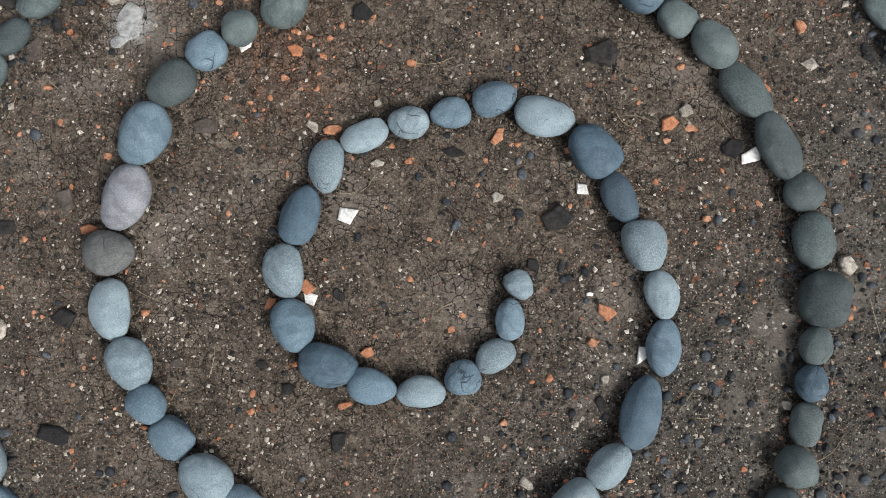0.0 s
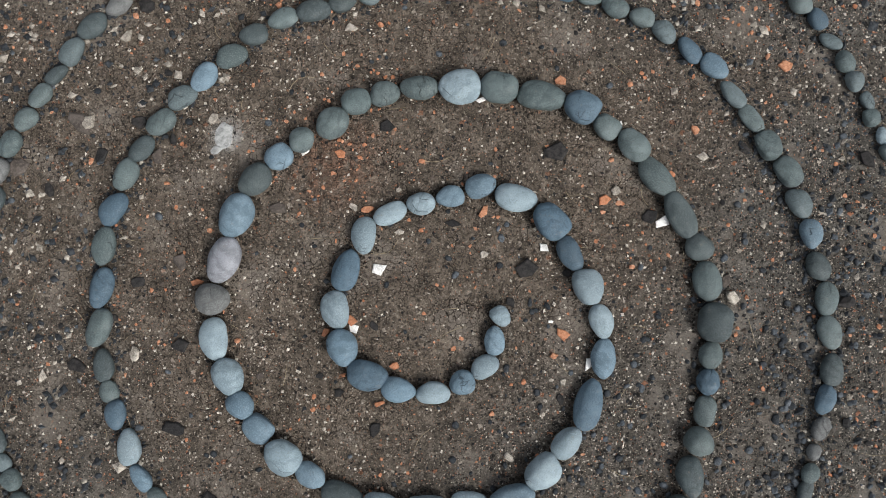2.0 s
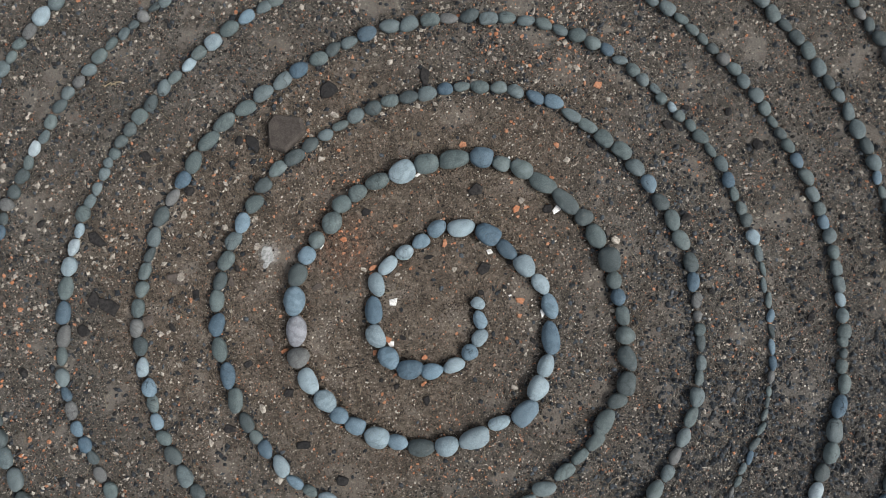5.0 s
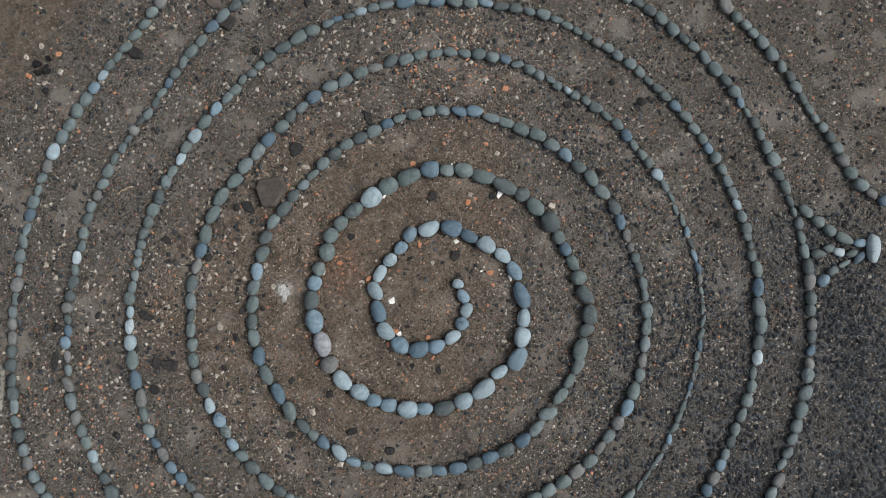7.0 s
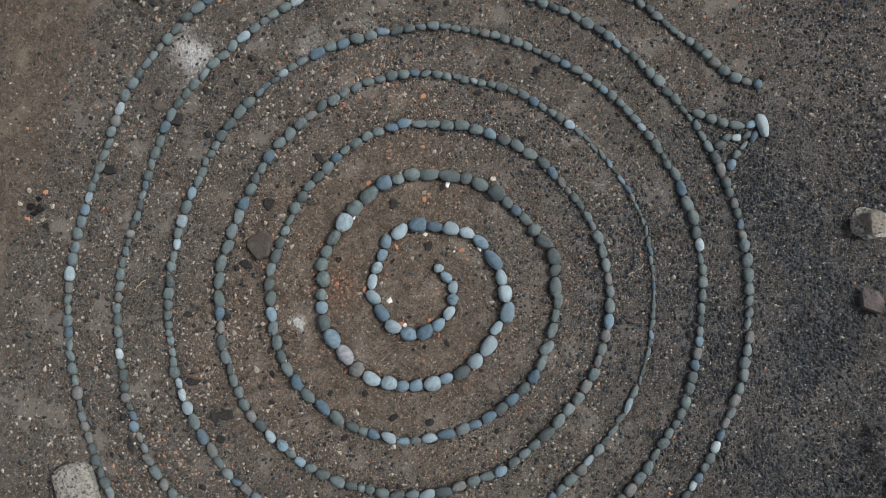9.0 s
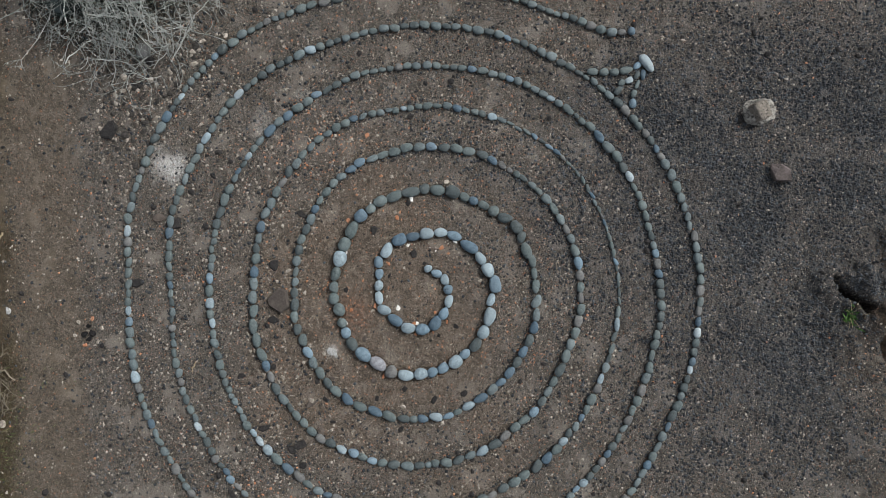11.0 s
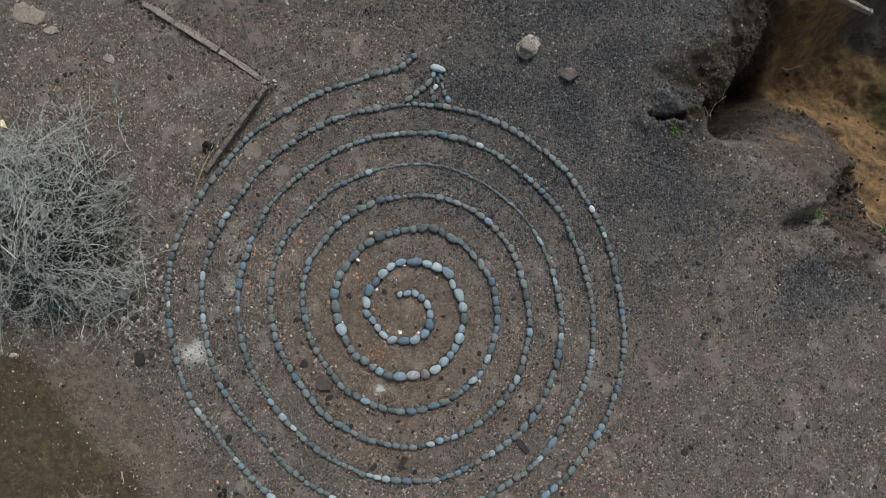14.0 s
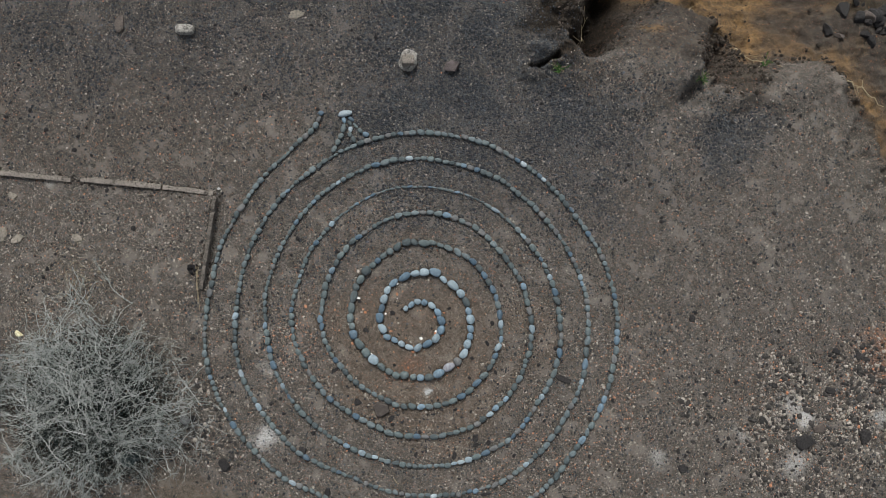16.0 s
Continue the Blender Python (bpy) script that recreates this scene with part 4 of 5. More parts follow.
DARK_FAR += [
    (-1.53, 0.47, 0.085, 0.06, 20), (-1.76, 0.68, 0.10, 0.07, 70), (-1.24, 0.51, 0.065, 0.04, 70),
    (-2.05, -0.77, 0.237, 0.083, 19), (-1.52, -3.54, 0.062, 0.062, 42), (-4.42, -3.37, 0.108, 0.077, 40),
    (-4.59, -3.53, 0.123, 0.092, 42), (-4.86, -3.69, 0.077, 0.123, 41), (-4.26, -2.62, 0.092, 0.077, 41),
    (-4.06, -0.94, 0.120, 0.120, 42), (-5.10, -2.58, 0.184, 0.123, 41), (-5.63, -2.91, 0.154, 0.216, 41),
    (-5.07, -2.32, 0.278, 0.201, 61), (-4.88, -3.07, 0.154, 0.108, 41), (-2.83, -2.56, 0.092, 0.108, 41),
    (5.71, -0.36, 0.140, 0.265, 41),
]
for i, (x, y, a, b, t) in enumerate(WHITE):
    fragment("ceramic_shard", shard_mesh(i, CERAMIC, 0.25, points=4 + i % 2), x, y, a, b, t, 0.009, "white glazed ceramic shard lying on the earth", "shard", "ceramic shards", 0.1, 4)
for i, (x, y, a, b, t) in enumerate(TERRA):
    fragment("terracotta_shard", shard_mesh(20 + i, BRICK, 0.25), x, y, a, b, t, 0.012, "orange terracotta shard lying on the earth", "shard", "terracotta shards", 0.15)
for i, (x, y, a, b, t) in enumerate(PALE):
    fragment("rubble_chip", shard_mesh(50 + i, PALE_ROCK), x, y, a, b, t, min(a, b) * 0.5, "pale beige rubble chip lying on the earth", "stone chip", "pale chips")
for i, (x, y, a, b, t) in enumerate(DARK_NEAR + DARK_FAR):
    me = shard_mesh(80 + i, BLACK_ROCK if i % 5 else BROWN_ROCK, 0.2)
    fragment("dark_stone", me, x, y, a, b, t, min(a, b) * 0.42, "dark angular lava stone half sunk in the earth", "stone", "dark stones", 0.42)


def boulder(name, x, y, size, turn, material, label, seed, levels=None, sunk=0.2, cut=0.75, parent=None, lift=0.0, square=0.0, top=None, lean_by=(0, 0)):
    """A broken rock: a ball cut by random planes and roughened."""
    r = np.random.default_rng(900 + seed)
    v, f = levels or BALL_4
    v = v.copy()
    for _ in range(9):
        d = r.normal(size=3)
        d /= np.linalg.norm(d)
        over = np.maximum(v @ d - r.uniform(cut - 0.15, cut + 0.1), 0)
        v -= over[:, None] * d
    if square:
        v = v / np.linalg.norm(v, axis=1)[:, None]
        v = np.sign(v) * np.abs(v) ** (1 - square)
        v = v / np.abs(v).max()
    v = bumps(v, 2.2, 0.05 if square else 0.12, seed + 0.5)
    v = bumps(v, 7.0, 0.025 if square else 0.07, seed + 9.5)
    if top is not None:
        v[:, 2] = np.where(v[:, 2] > top, top + (v[:, 2] - top) * 0.1, v[:, 2])
    if len(v) > 2000:
        v = bumps(v, 19.0, 0.035, seed + 19.5)
    v = v * (np.array(size) / 2)
    me = mesh_from(name, v, f, material, False)
    ob = new(name, me)
    m = pose(x, y, height_at(x, y) + size[2] * (0.5 - sunk) + lift, lean_by[0], lean_by[1], turn)
    if parent:
        ob.parent = parent
        ob.matrix_basis = parent.matrix_basis.inverted() @ m
        return tagged(ob, label)
    ob.matrix_basis = m
    return tagged(ob, label, "rock")


lump = boulder("rock", 2.40, -2.62, (0.32, 0.30, 0.14), 20, LICHEN_ROCK, "pale rough lump of broken concrete with a squared piece on top", 1, cut=0.72)
boulder("squared_piece", 2.39, -2.60, (0.17, 0.13, 0.12), 42, CONCRETE, "darker squared piece of stone", 13, BALL_4, 0.2, 0.95, lump, 0.075, 0.75, None, (6, -5))
boulder("rock", 1.91, -2.99, (0.27, 0.19, 0.24), 62, MAUVE_ROCK, "brown angular rock with flat faces on the gravel", 2, cut=0.52, top=0.30, lean_by=(-9, 6), sunk=0.3)
fragment("rock_slab", shard_mesh(230, SLAB, 0.24, bevel=0.06, points=6), -0.49, 1.18, 0.24, 0.20, 30, 0.07, "flat brown-grey rock slab sunk in the earth", "rock", "", 0.30, 5)
boulder("rock", 4.97, -0.90, (0.25, 0.14, 0.12), 41, LICHEN_ROCK, "pale grey block of stone on the earth", 4, cut=0.8, square=0.35)
boulder("rock", -2.78, 1.22, (0.38, 0.28, 0.14), 52, LICHEN_ROCK, "pale lichened block of stone beside the spiral", 5, cut=0.85, square=0.5)
boulder("rock", 1.39, 3.03, (0.14, 0.11, 0.10), 10, COBBLE["warm"], "grey flat-topped stone beside the dry bush", 6, BALL_3, square=0.45)
boulder("rock", 1.33, 2.96, (0.14, 0.10, 0.06), 60, BLACK_ROCK, "dark stone beside the dry bush", 7, BALL_3)
boulder("rock", 1.60, 3.88, (0.25, 0.20, 0.16), 80, COBBLE["grey"], "blue-grey stone under the edge of the dry bush", 8, BALL_3, square=0.3)
boulder("rock", -1.25, 3.55, (0.085, 0.055, 0.045), 20, PLASTER, "white angular stone beside the footpath", 9, BALL_3, cut=0.62)
boulder("rock", -0.80, 0.58, (0.10, 0.08, 0.008), 70, PLASTER, "flat crumbling patch of pale plaster in the earth", 10, BALL_3, 0.3, 0.8)
boulder("rock", -0.83, 0.53, (0.05, 0.035, 0.010), 20, PLASTER, "small crumb of pale plaster in the earth", 11, BALL_3, 0.3, 0.8)
pile = np.random.default_rng(77)
for i in range(30):
    a, b = 6.55 + pile.normal(0, 0.30), 3.50 + pile.normal(0, 0.24)
    s = pile.uniform(0.10, 0.32)
    x, y = spot(a, b)
    boulder("rock", x, y, (s, s * pile.uniform(0.6, 0.9), s * 0.6), pile.uniform(0, 180), BLACK_ROCK if i % 4 else BROWN_ROCK, "dark broken lava rock piled in the gully", 80 + i, BALL_3, 0.25, 0.6)
for i, (x, y, s) in enumerate(((1.45, 3.2, 0.07), (1.28, 2.75, 0.06), (1.16, 2.9, 0.055), (1.0, 2.95, 0.05), (1.12, 3.15, 0.06), (1.52, 2.6, 0.05), (0.85, 3.05, 0.05), (-2.26, 3.29, 0.07), (-1.90, 3.70, 0.06), (0.72, 2.92, 0.045), (1.75, 2.35, 0.045), (4.62, -2.3, 0.05))):
    boulder("rock", x, y, (s * 1.2, s, s * 0.6), 53 * i, PALE_ROCK if i % 3 else BROWN_ROCK, "pale loose stone beside the dry bush", 40 + i, BALL_2, 0.25)

# bricks, blocks and scraps at the far foot of the bush
boulder("brick", 1.66, 5.15, (0.17, 0.11, 0.09), 35, OLD_BRICK, "broken dark red brick at the foot of the bush", 61, BALL_3, 0.2, 0.9, square=0.55)
boulder("rock", 1.42, 5.06, (0.19, 0.15, 0.12), 20, COBBLE["warm"], "grey squared stone at the foot of the bush", 62, BALL_3, 0.25, 0.9, square=0.5)
boulder("rock", 1.34, 5.26, (0.24, 0.18, 0.12), 70, BLACK_ROCK, "black lava stone at the foot of the bush", 63, BALL_3, 0.25, 0.7)
boulder("rock", 1.37, 4.75, (0.13, 0.085, 0.07), 10, PALE_ROCK, "pale beige stone beside the footpath", 64, BALL_3, 0.25, 0.7)
boulder("rock", 1.19, 4.53, (0.13, 0.075, 0.07), 65, PALE_ROCK, "pale beige stone beside the footpath", 65, BALL_3, 0.25, 0.65)
fragment("plaster_board", shard_mesh(221, CERAMIC, 0.2, points=5), 1.15, 5.43, 0.34, 0.20, 50, 0.02, "white broken board lying beside the bush", "board", "", 0.1, 5)
fragment("paper_scrap", shard_mesh(222, SCRAP, 0.3, points=6), 3.74, 3.53, 0.13, 0.08, 25, 0.015, "yellowed white scrap caught at the edge of the bush", "scrap", "", -18.0, 10)
fragment("concrete_slab", shard_mesh(223, SAND_SLAB, 0.2, points=7), 3.99, -2.08, 0.22, 0.13, 40, 0.02, "thin dusty slab sunk in the gravel", "slab", "broken slabs", 0.42, 2)

# burnt black lumps ringed with pale chips
for i, (x, y, s) in enumerate(((-1.24, 2.78, 0.17), (2.70, 1.47, 0.26))):
    for k in range(6):
        boulder("charred_lump", x + rng.normal(0, s * 0.15), y + rng.normal(0, s * 0.15), (s * 0.5, s * 0.36, s * 0.28), 70 * k, CHAR, "charred black lump in a small pile on the earth", 300 + 6 * i + k, BALL_3, 0.25, 0.45)
    for k in range(6):
        t = k * 1.05 + i
        fragment("rubble_chip", shard_mesh(150 + 6 * i + k, PALE_ROCK if (i + k) % 3 else BRICK), x + s * 0.75 * math.cos(t), y + s * 0.75 * math.sin(t), 0.045, 0.03, 40 * k, 0.02, "pale rubble chip beside a charred pile", "stone chip", "pale chips")

# ---------------------------------------------------------------- concrete edging
def kerb(p, q, width, high, label, seed, material=None, wobble=1.0, base=None):
    """A length of cast edging with chipped arrises, from p to q."""
    r = np.random.default_rng(seed)
    p, q = np.array(p), np.array(q)
    length = float(np.hypot(*(q - p)))
    n = max(4, int(length / 0.04))
    prof = np.array([(-0.5, -0.06), (-0.5, high - 0.012), (-0.44, high), (0.44, high), (0.5, high - 0.012), (0.5, -0.06)])
    v, f = [], []
    wob = np.convolve(r.normal(0, 1, n + 9), np.ones(8) / 8, "valid")[:n + 1] * wobble
    for i in range(n + 1):
        chip = max(0.0, r.normal(-0.3, 0.9)) * 0.026
        for k, (a, z) in enumerate(prof):
            v.append((length * i / n - length / 2, a * width * (1 + 0.30 * wob[i]) + 0.012 * wob[i] + r.normal(0, 0.0035), z - (chip if k in (1, 2, 3, 4) else 0) + 0.006 * wob[i] + r.normal(0, 0.001)))
    m = len(prof)
    for i in range(n):
        for k in range(m - 1):
            f.append((i * m + k, (i + 1) * m + k, (i + 1) * m + k + 1, i * m + k + 1))
    me = bpy.data.meshes.new("kerb")
    me.from_pydata(v, [], f + [tuple(range(m - 1, -1, -1)), tuple(n * m + k for k in range(m))])
    me.materials.append(material or CONCRETE)
    me.update()
    mid = (p + q) / 2
    ob = new("kerb", me)
    ob.matrix_world = pose(mid[0], mid[1], height_at(*mid) if base is None else base, 0, 0, math.degrees(math.atan2(q[1] - p[1], q[0] - p[0])))
    return tagged(ob, label, "kerb", "concrete edging")


kerb((6.3, 2.80), (5.54, 2.25), 0.065, 0.045, "weathered pale concrete edging strip, partly buried", 1)
kerb((5.52, 2.23), (4.74, 1.66), 0.065, 0.045, "weathered pale concrete edging strip, partly buried", 2)
kerb((4.64, 1.56), (3.76, 0.92), 0.068, 0.05, "pale concrete edging strip broken at one end", 3)
kerb((3.74, 0.90), (3.17, 0.51), 0.062, 0.042, "crumbling low concrete edging strip", 4, CONCRETE)
kerb((3.12, 0.53), (2.42, 1.58), 0.055, 0.056, "straight gritty concrete edging strip level with the terrace", 5, EDGING, 0.10, 0.0)
kerb(spot(1.45, 4.88), spot(3.1, 4.90), 0.045, 0.02, "pale concrete beam at the far edge of the gully", 8, None, 0.4, 0.0)
far = np.random.default_rng(78)
for i in range(12):
    x, y = spot(2.3 + far.normal(0, 0.6), 5.35 + far.normal(0, 0.16))
    s = far.uniform(0.12, 0.3)
    boulder("rock", x, y, (s, s * 0.8, s * 0.6), 40 * i, BLACK_ROCK, "dark lava rock beyond the concrete beam", 120 + i, BALL_3, 0.25, 0.65)
fragment("rubble_chip", shard_mesh(201, PLASTER), 3.16, 0.41, 0.065, 0.04, 40, 0.03, "white chip of rubble at the corner of the edging", "stone chip", "pale chips", 0.2)
for i, (x, y, a, b, t) in enumerate(((5.51, 2.72, 0.34, 0.26, 20), (5.05, 2.93, 0.42, 0.28, 60), (4.75, 2.75, 0.20, 0.12, 75), (4.15, 2.2, 0.15, 0.12, 30), (5.2, 2.35, 0.13, 0.10, 0))):
    fragment("concrete_slab", shard_mesh(210 + i, SAND_SLAB, 0.28, points=11), x, y, a, b, t, 0.03, "pale broken concrete slab lying in the earth", "slab", "broken slabs", 0.35, 2)

# ---------------------------------------------------------------- plants
def tubes(lines, sides=3):
    """Tapered tubes along polylines: rows of (points, radius at the start, radius at the end)."""
    vs, fs, count = [], [], 0
    for pts, r0, r1 in lines:
        pts = np.asarray(pts)
        n = len(pts)
        d = np.gradient(pts, axis=0)
        d /= np.linalg.norm(d, axis=1)[:, None] + 1e-9
        side = np.cross(d, (0.31, 0.22, 0.92))
        side /= np.linalg.norm(side, axis=1)[:, None] + 1e-9
        up = np.cross(side, d)
        rad = np.linspace(r0, r1, n)[:, None]
        t = np.arange(sides) * 2 * np.pi / sides
        ring = pts[:, None] + rad[:, None] * (side[:, None] * np.cos(t)[None, :, None] + up[:, None] * np.sin(t)[None, :, None])
        vs.append(ring.reshape(-1, 3))
        i, k = np.meshgrid(np.arange(n - 1), np.arange(sides), indexing="ij")
        a, b = i * sides + k, i * sides + (k + 1) % sides
        fs.append(np.stack((a, b, b + sides, a + sides), -1).reshape(-1, 4) + count)
        count += n * sides
    return np.concatenate(vs), np.concatenate(fs)


def dry_bush(x, y, radius, high, stems, seed, outer, inner, label, thick=0.0045):
    """A dense dome of bleached, zigzag twigs that fork twice, over an inner tangle coloured dark as shade."""
    r = np.random.default_rng(seed)
    base = new("dry_bush")
    base.location = (x, y, height_at(x, y))
    tagged(base, label, "bush")

    def shoot(start, way, length, bend, n):
        pts, p, d = [start], start.copy(), way / np.linalg.norm(way)
        for _ in range(n):
            d = d + r.normal(0, bend, 3)
            d[2] -= 0.03
            d /= np.linalg.norm(d)
            p = p + d * length / n
            if p[2] < 0.01:
                p[2] = 0.01 + 0.01 * r.random()
            pts.append(p.copy())
        return np.array(pts)

    stem_rows, twig_rows, fine_rows = [], [], []
    for _ in range(stems):
        t, e = r.uniform(0, 2 * np.pi), np.arcsin(r.uniform(0.02, 1.0))
        way = np.array((np.cos(t) * np.cos(e) * radius, np.sin(t) * np.cos(e) * radius, np.sin(e) * high))
        ragged = 0.84 + 0.12 * math.sin(3 * t + seed) + 0.07 * math.sin(7 * t) + 0.06 * math.sin(13 * t + 2)
        mid = way * r.uniform(0.45, 1.0) ** 0.6 * ragged
        level = 0.45 + 0.65 * r.random()
        drift = np.array((np.cos(t) * level, np.sin(t) * level, 0.10)) + r.normal(0, 0.58, 3) * np.array((1, 1, 0.30))
        reach = radius * r.uniform(0.24, 0.58)
        start = mid - drift / np.linalg.norm(drift) * reach * 0.75
        start[2] = max(0.0, start[2])
        stem = shoot(start, drift, reach, 0.19, 7)
        k = r.uniform(0.75, 1.3)
        stem_rows.append((stem, thick * 1.30 * k, thick * 0.6 * k))
        for _ in range(int(r.integers(3, 6))):
            k = int(r.integers(2, 8))
            d = stem[k] - stem[k - 1]
            d = d / np.linalg.norm(d) + r.normal(0, 0.70, 3)
            twig = shoot(stem[k], d, radius * r.uniform(0.07, 0.22), 0.30, 4)
            twig_rows.append((twig, thick * 0.75, thick * 0.42))
            for _ in range(int(r.integers(2, 5))):
                j = int(r.integers(1, 5))
                d2 = twig[j] - twig[j - 1]
                d2 = d2 / np.linalg.norm(d2) + r.normal(0, 0.7, 3)
                fine_rows.append((shoot(twig[j], d2, radius * r.uniform(0.03, 0.08), 0.25, 2), thick * 0.55, thick * 0.35))
    # inner twigs, near black to give the bush its shaded gaps
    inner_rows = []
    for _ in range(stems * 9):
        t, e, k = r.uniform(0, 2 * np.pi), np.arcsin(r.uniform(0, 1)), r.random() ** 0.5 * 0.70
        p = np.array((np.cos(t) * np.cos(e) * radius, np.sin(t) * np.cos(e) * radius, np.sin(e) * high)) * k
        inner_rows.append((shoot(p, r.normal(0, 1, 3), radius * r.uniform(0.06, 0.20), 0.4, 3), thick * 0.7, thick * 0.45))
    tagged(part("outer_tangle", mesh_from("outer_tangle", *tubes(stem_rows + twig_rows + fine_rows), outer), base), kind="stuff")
    tagged(part("inner_tangle", mesh_from("inner_tangle", *tubes(inner_rows), inner), base, "grey-green inner twigs coloured dark for the shade within"), kind="stuff")
    return base


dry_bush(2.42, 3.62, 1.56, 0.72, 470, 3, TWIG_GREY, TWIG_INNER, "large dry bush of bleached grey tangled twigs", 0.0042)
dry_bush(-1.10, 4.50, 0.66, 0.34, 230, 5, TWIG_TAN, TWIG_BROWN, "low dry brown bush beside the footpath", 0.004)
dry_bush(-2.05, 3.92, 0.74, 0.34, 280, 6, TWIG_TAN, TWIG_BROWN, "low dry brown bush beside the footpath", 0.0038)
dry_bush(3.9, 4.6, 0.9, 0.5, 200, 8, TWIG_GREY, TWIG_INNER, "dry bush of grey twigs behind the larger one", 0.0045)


def flower_head(x, y, lift, seed):
    """A loose clump of small yellow petals on the low bush."""
    r = np.random.default_rng(seed)
    rows = [(np.array((r.normal(0, 0.02), r.normal(0, 0.02), r.normal(0, 0.01))), np.array((r.normal(), r.normal(), 0.6)), r.uniform(0.012, 0.026), 0.010) for _ in range(34)]
    ob = new("flower_head", mesh_from("flower_head", *leaf_blades(rows, seed), YELLOW))
    ob.location = (x, y, height_at(x, y) + lift)
    tagged(ob, "small clump of yellow flowers on the brown bush", "flower", "yellow flowers")


def leaf_blades(rows, seed):
    """Flat tapered blades: rows of (base point, way, length, width)."""
    r = np.random.default_rng(seed)
    v, f = [], []
    for p, d, length, wide in rows:
        d = d / np.linalg.norm(d)
        s = np.cross(d, (0, 0, 1))
        s = s / (np.linalg.norm(s) + 1e-9) * wide / 2
        k = len(v)
        bend = np.array((0, 0, -length * r.uniform(0.05, 0.3)))
        for u, w in ((0, 0.5), (0.5, 1.0), (1.0, 0.08)):
            c = p + d * length * u + bend * u * u
            v += [c - s * w, c + s * w]
        f += [(k, k + 1, k + 3, k + 2), (k + 2, k + 3, k + 5, k + 4)]
    return np.array(v), np.array(f)


for i, (x, y) in enumerate(((-0.90, 4.58), (-0.96, 4.53), (-1.05, 4.15), (-0.84, 4.66), (-1.10, 4.20))):
    flower_head(x, y, 0.22, 400 + i)


def weed(a, b, size, n, seed, label, lift=0.0):
    r = np.random.default_rng(seed)
    x, y = spot(a, b)
    base = new("weed")
    base.location = (x, y, height_at(x, y) + lift)
    tagged(base, label, "plant")
    rows = []
    for _ in range(n):
        p = np.array((r.normal(0, size * 0.22), r.normal(0, size * 0.22), 0.0))
        rows.append((p, np.array((r.normal(0, 1), r.normal(0, 1), r.uniform(0.5, 1.6))), size * r.uniform(0.25, 0.6), size * 0.09))
    part("foliage", mesh_from("foliage", *leaf_blades(rows, seed), LEAF), base)
    stalks = []
    for _ in range(9):
        t = r.uniform(0, 2 * np.pi)
        d = np.array((np.cos(t), np.sin(t), 0.5))
        pts = [np.zeros(3)]
        for _ in range(4):
            d = d + r.normal(0, 0.25, 3)
            pts.append(pts[-1] + d / np.linalg.norm(d) * size * 0.22)
        pts = np.array(pts)
        pts[:, 2] = np.abs(pts[:, 2])
        stalks.append((pts, 0.003, 0.0015))
    for s in stalks:
        part("stalk", mesh_from("stalk", *tubes([s]), STRAW), base, "dry straw-coloured stalk")
    return base


weed(1.56, 2.50, 0.17, 44, 1, "small green weed at the rim of the gully")
weed(3.61, 2.40, 0.17, 34, 2, "small dusty green weed in a cleft of the bank")
weed(4.62, 2.66, 0.18, 34, 3, "small dusty green weed in a cleft of the bank")


def bare_branch(points, thick, label, seed, material=STRAW, shoots_at=5):
    """A fallen branch with side shoots, laid on the ground along site points."""
    r = np.random.default_rng(seed)
    pts = []
    for a, b, lift in points:
        x, y = spot(a, b)
        pts.append((x, y, height_at(x, y) + lift))
    pts = np.array(pts)
    dense = np.stack([np.interp(np.linspace(0, len(pts) - 1, 12), np.arange(len(pts)), pts[:, k]) for k in range(3)], 1)
    dense[1:-1] += r.normal(0, thick * (1.2 if shoots_at else 0.2), dense[1:-1].shape)
    o = dense[0].copy()
    base = new("fallen_branch")
    base.location = o
    tagged(base, label, "branch")
    part("stem", mesh_from("stem", *tubes([(dense - o, thick, thick * 0.5)], 5), material, True), base)
    shoots = []
    for _ in range(shoots_at):
        k = int(r.integers(2, 11))
        d = dense[k] - dense[k - 1]
        L = np.linalg.norm(dense[-1] - dense[0]) * r.uniform(0.12, 0.3)
        way = d / np.linalg.norm(d) + r.normal(0, 0.7, 3) * np.array((1, 1, 0.3))
        way /= np.linalg.norm(way)
        line = np.array([dense[k] - o + way * L * u + r.normal(0, thick, 3) * u for u in (0, 0.4, 0.7, 1)])
        shoots.append((line, thick * 0.55, thick * 0.25))
    for s in shoots:
        part("side_shoot", mesh_from("side_shoot", *tubes([s]), material), base)
    return base


bare_branch([(1.84, 3.12, 0.0), (2.04, 3.08, 0.35), (2.10, 3.30, 0.45), (2.08, 3.60, 0.50)], 0.008, "bare pale branch hanging over the gully rim", 1, shoots_at=7)
bare_branch([(2.86, 4.52, 0.05), (3.00, 4.58, 0.06), (3.12, 4.72, 0.05)], 0.008, "bare pale branch on the gully bank", 2, shoots_at=3)
bare_branch([(3.70, 3.62, 0.03), (3.78, 3.74, 0.06), (3.92, 3.70, 0.03)], 0.006, "bare curved twig at the lip of the spur", 9, shoots_at=3)
bare_branch([(4.40, 3.06, 0.04), (4.60, 2.86, 0.04), (4.78, 2.60, 0.03)], 0.010, "dead pale stalk lying across a cleft", 3)
bare_branch([(5.54, 2.32, 0.05), (5.70, 2.22, 0.3), (6.0, 1.95, 0.4)], 0.010, "dead pale stalk lying at the gully edge", 4)
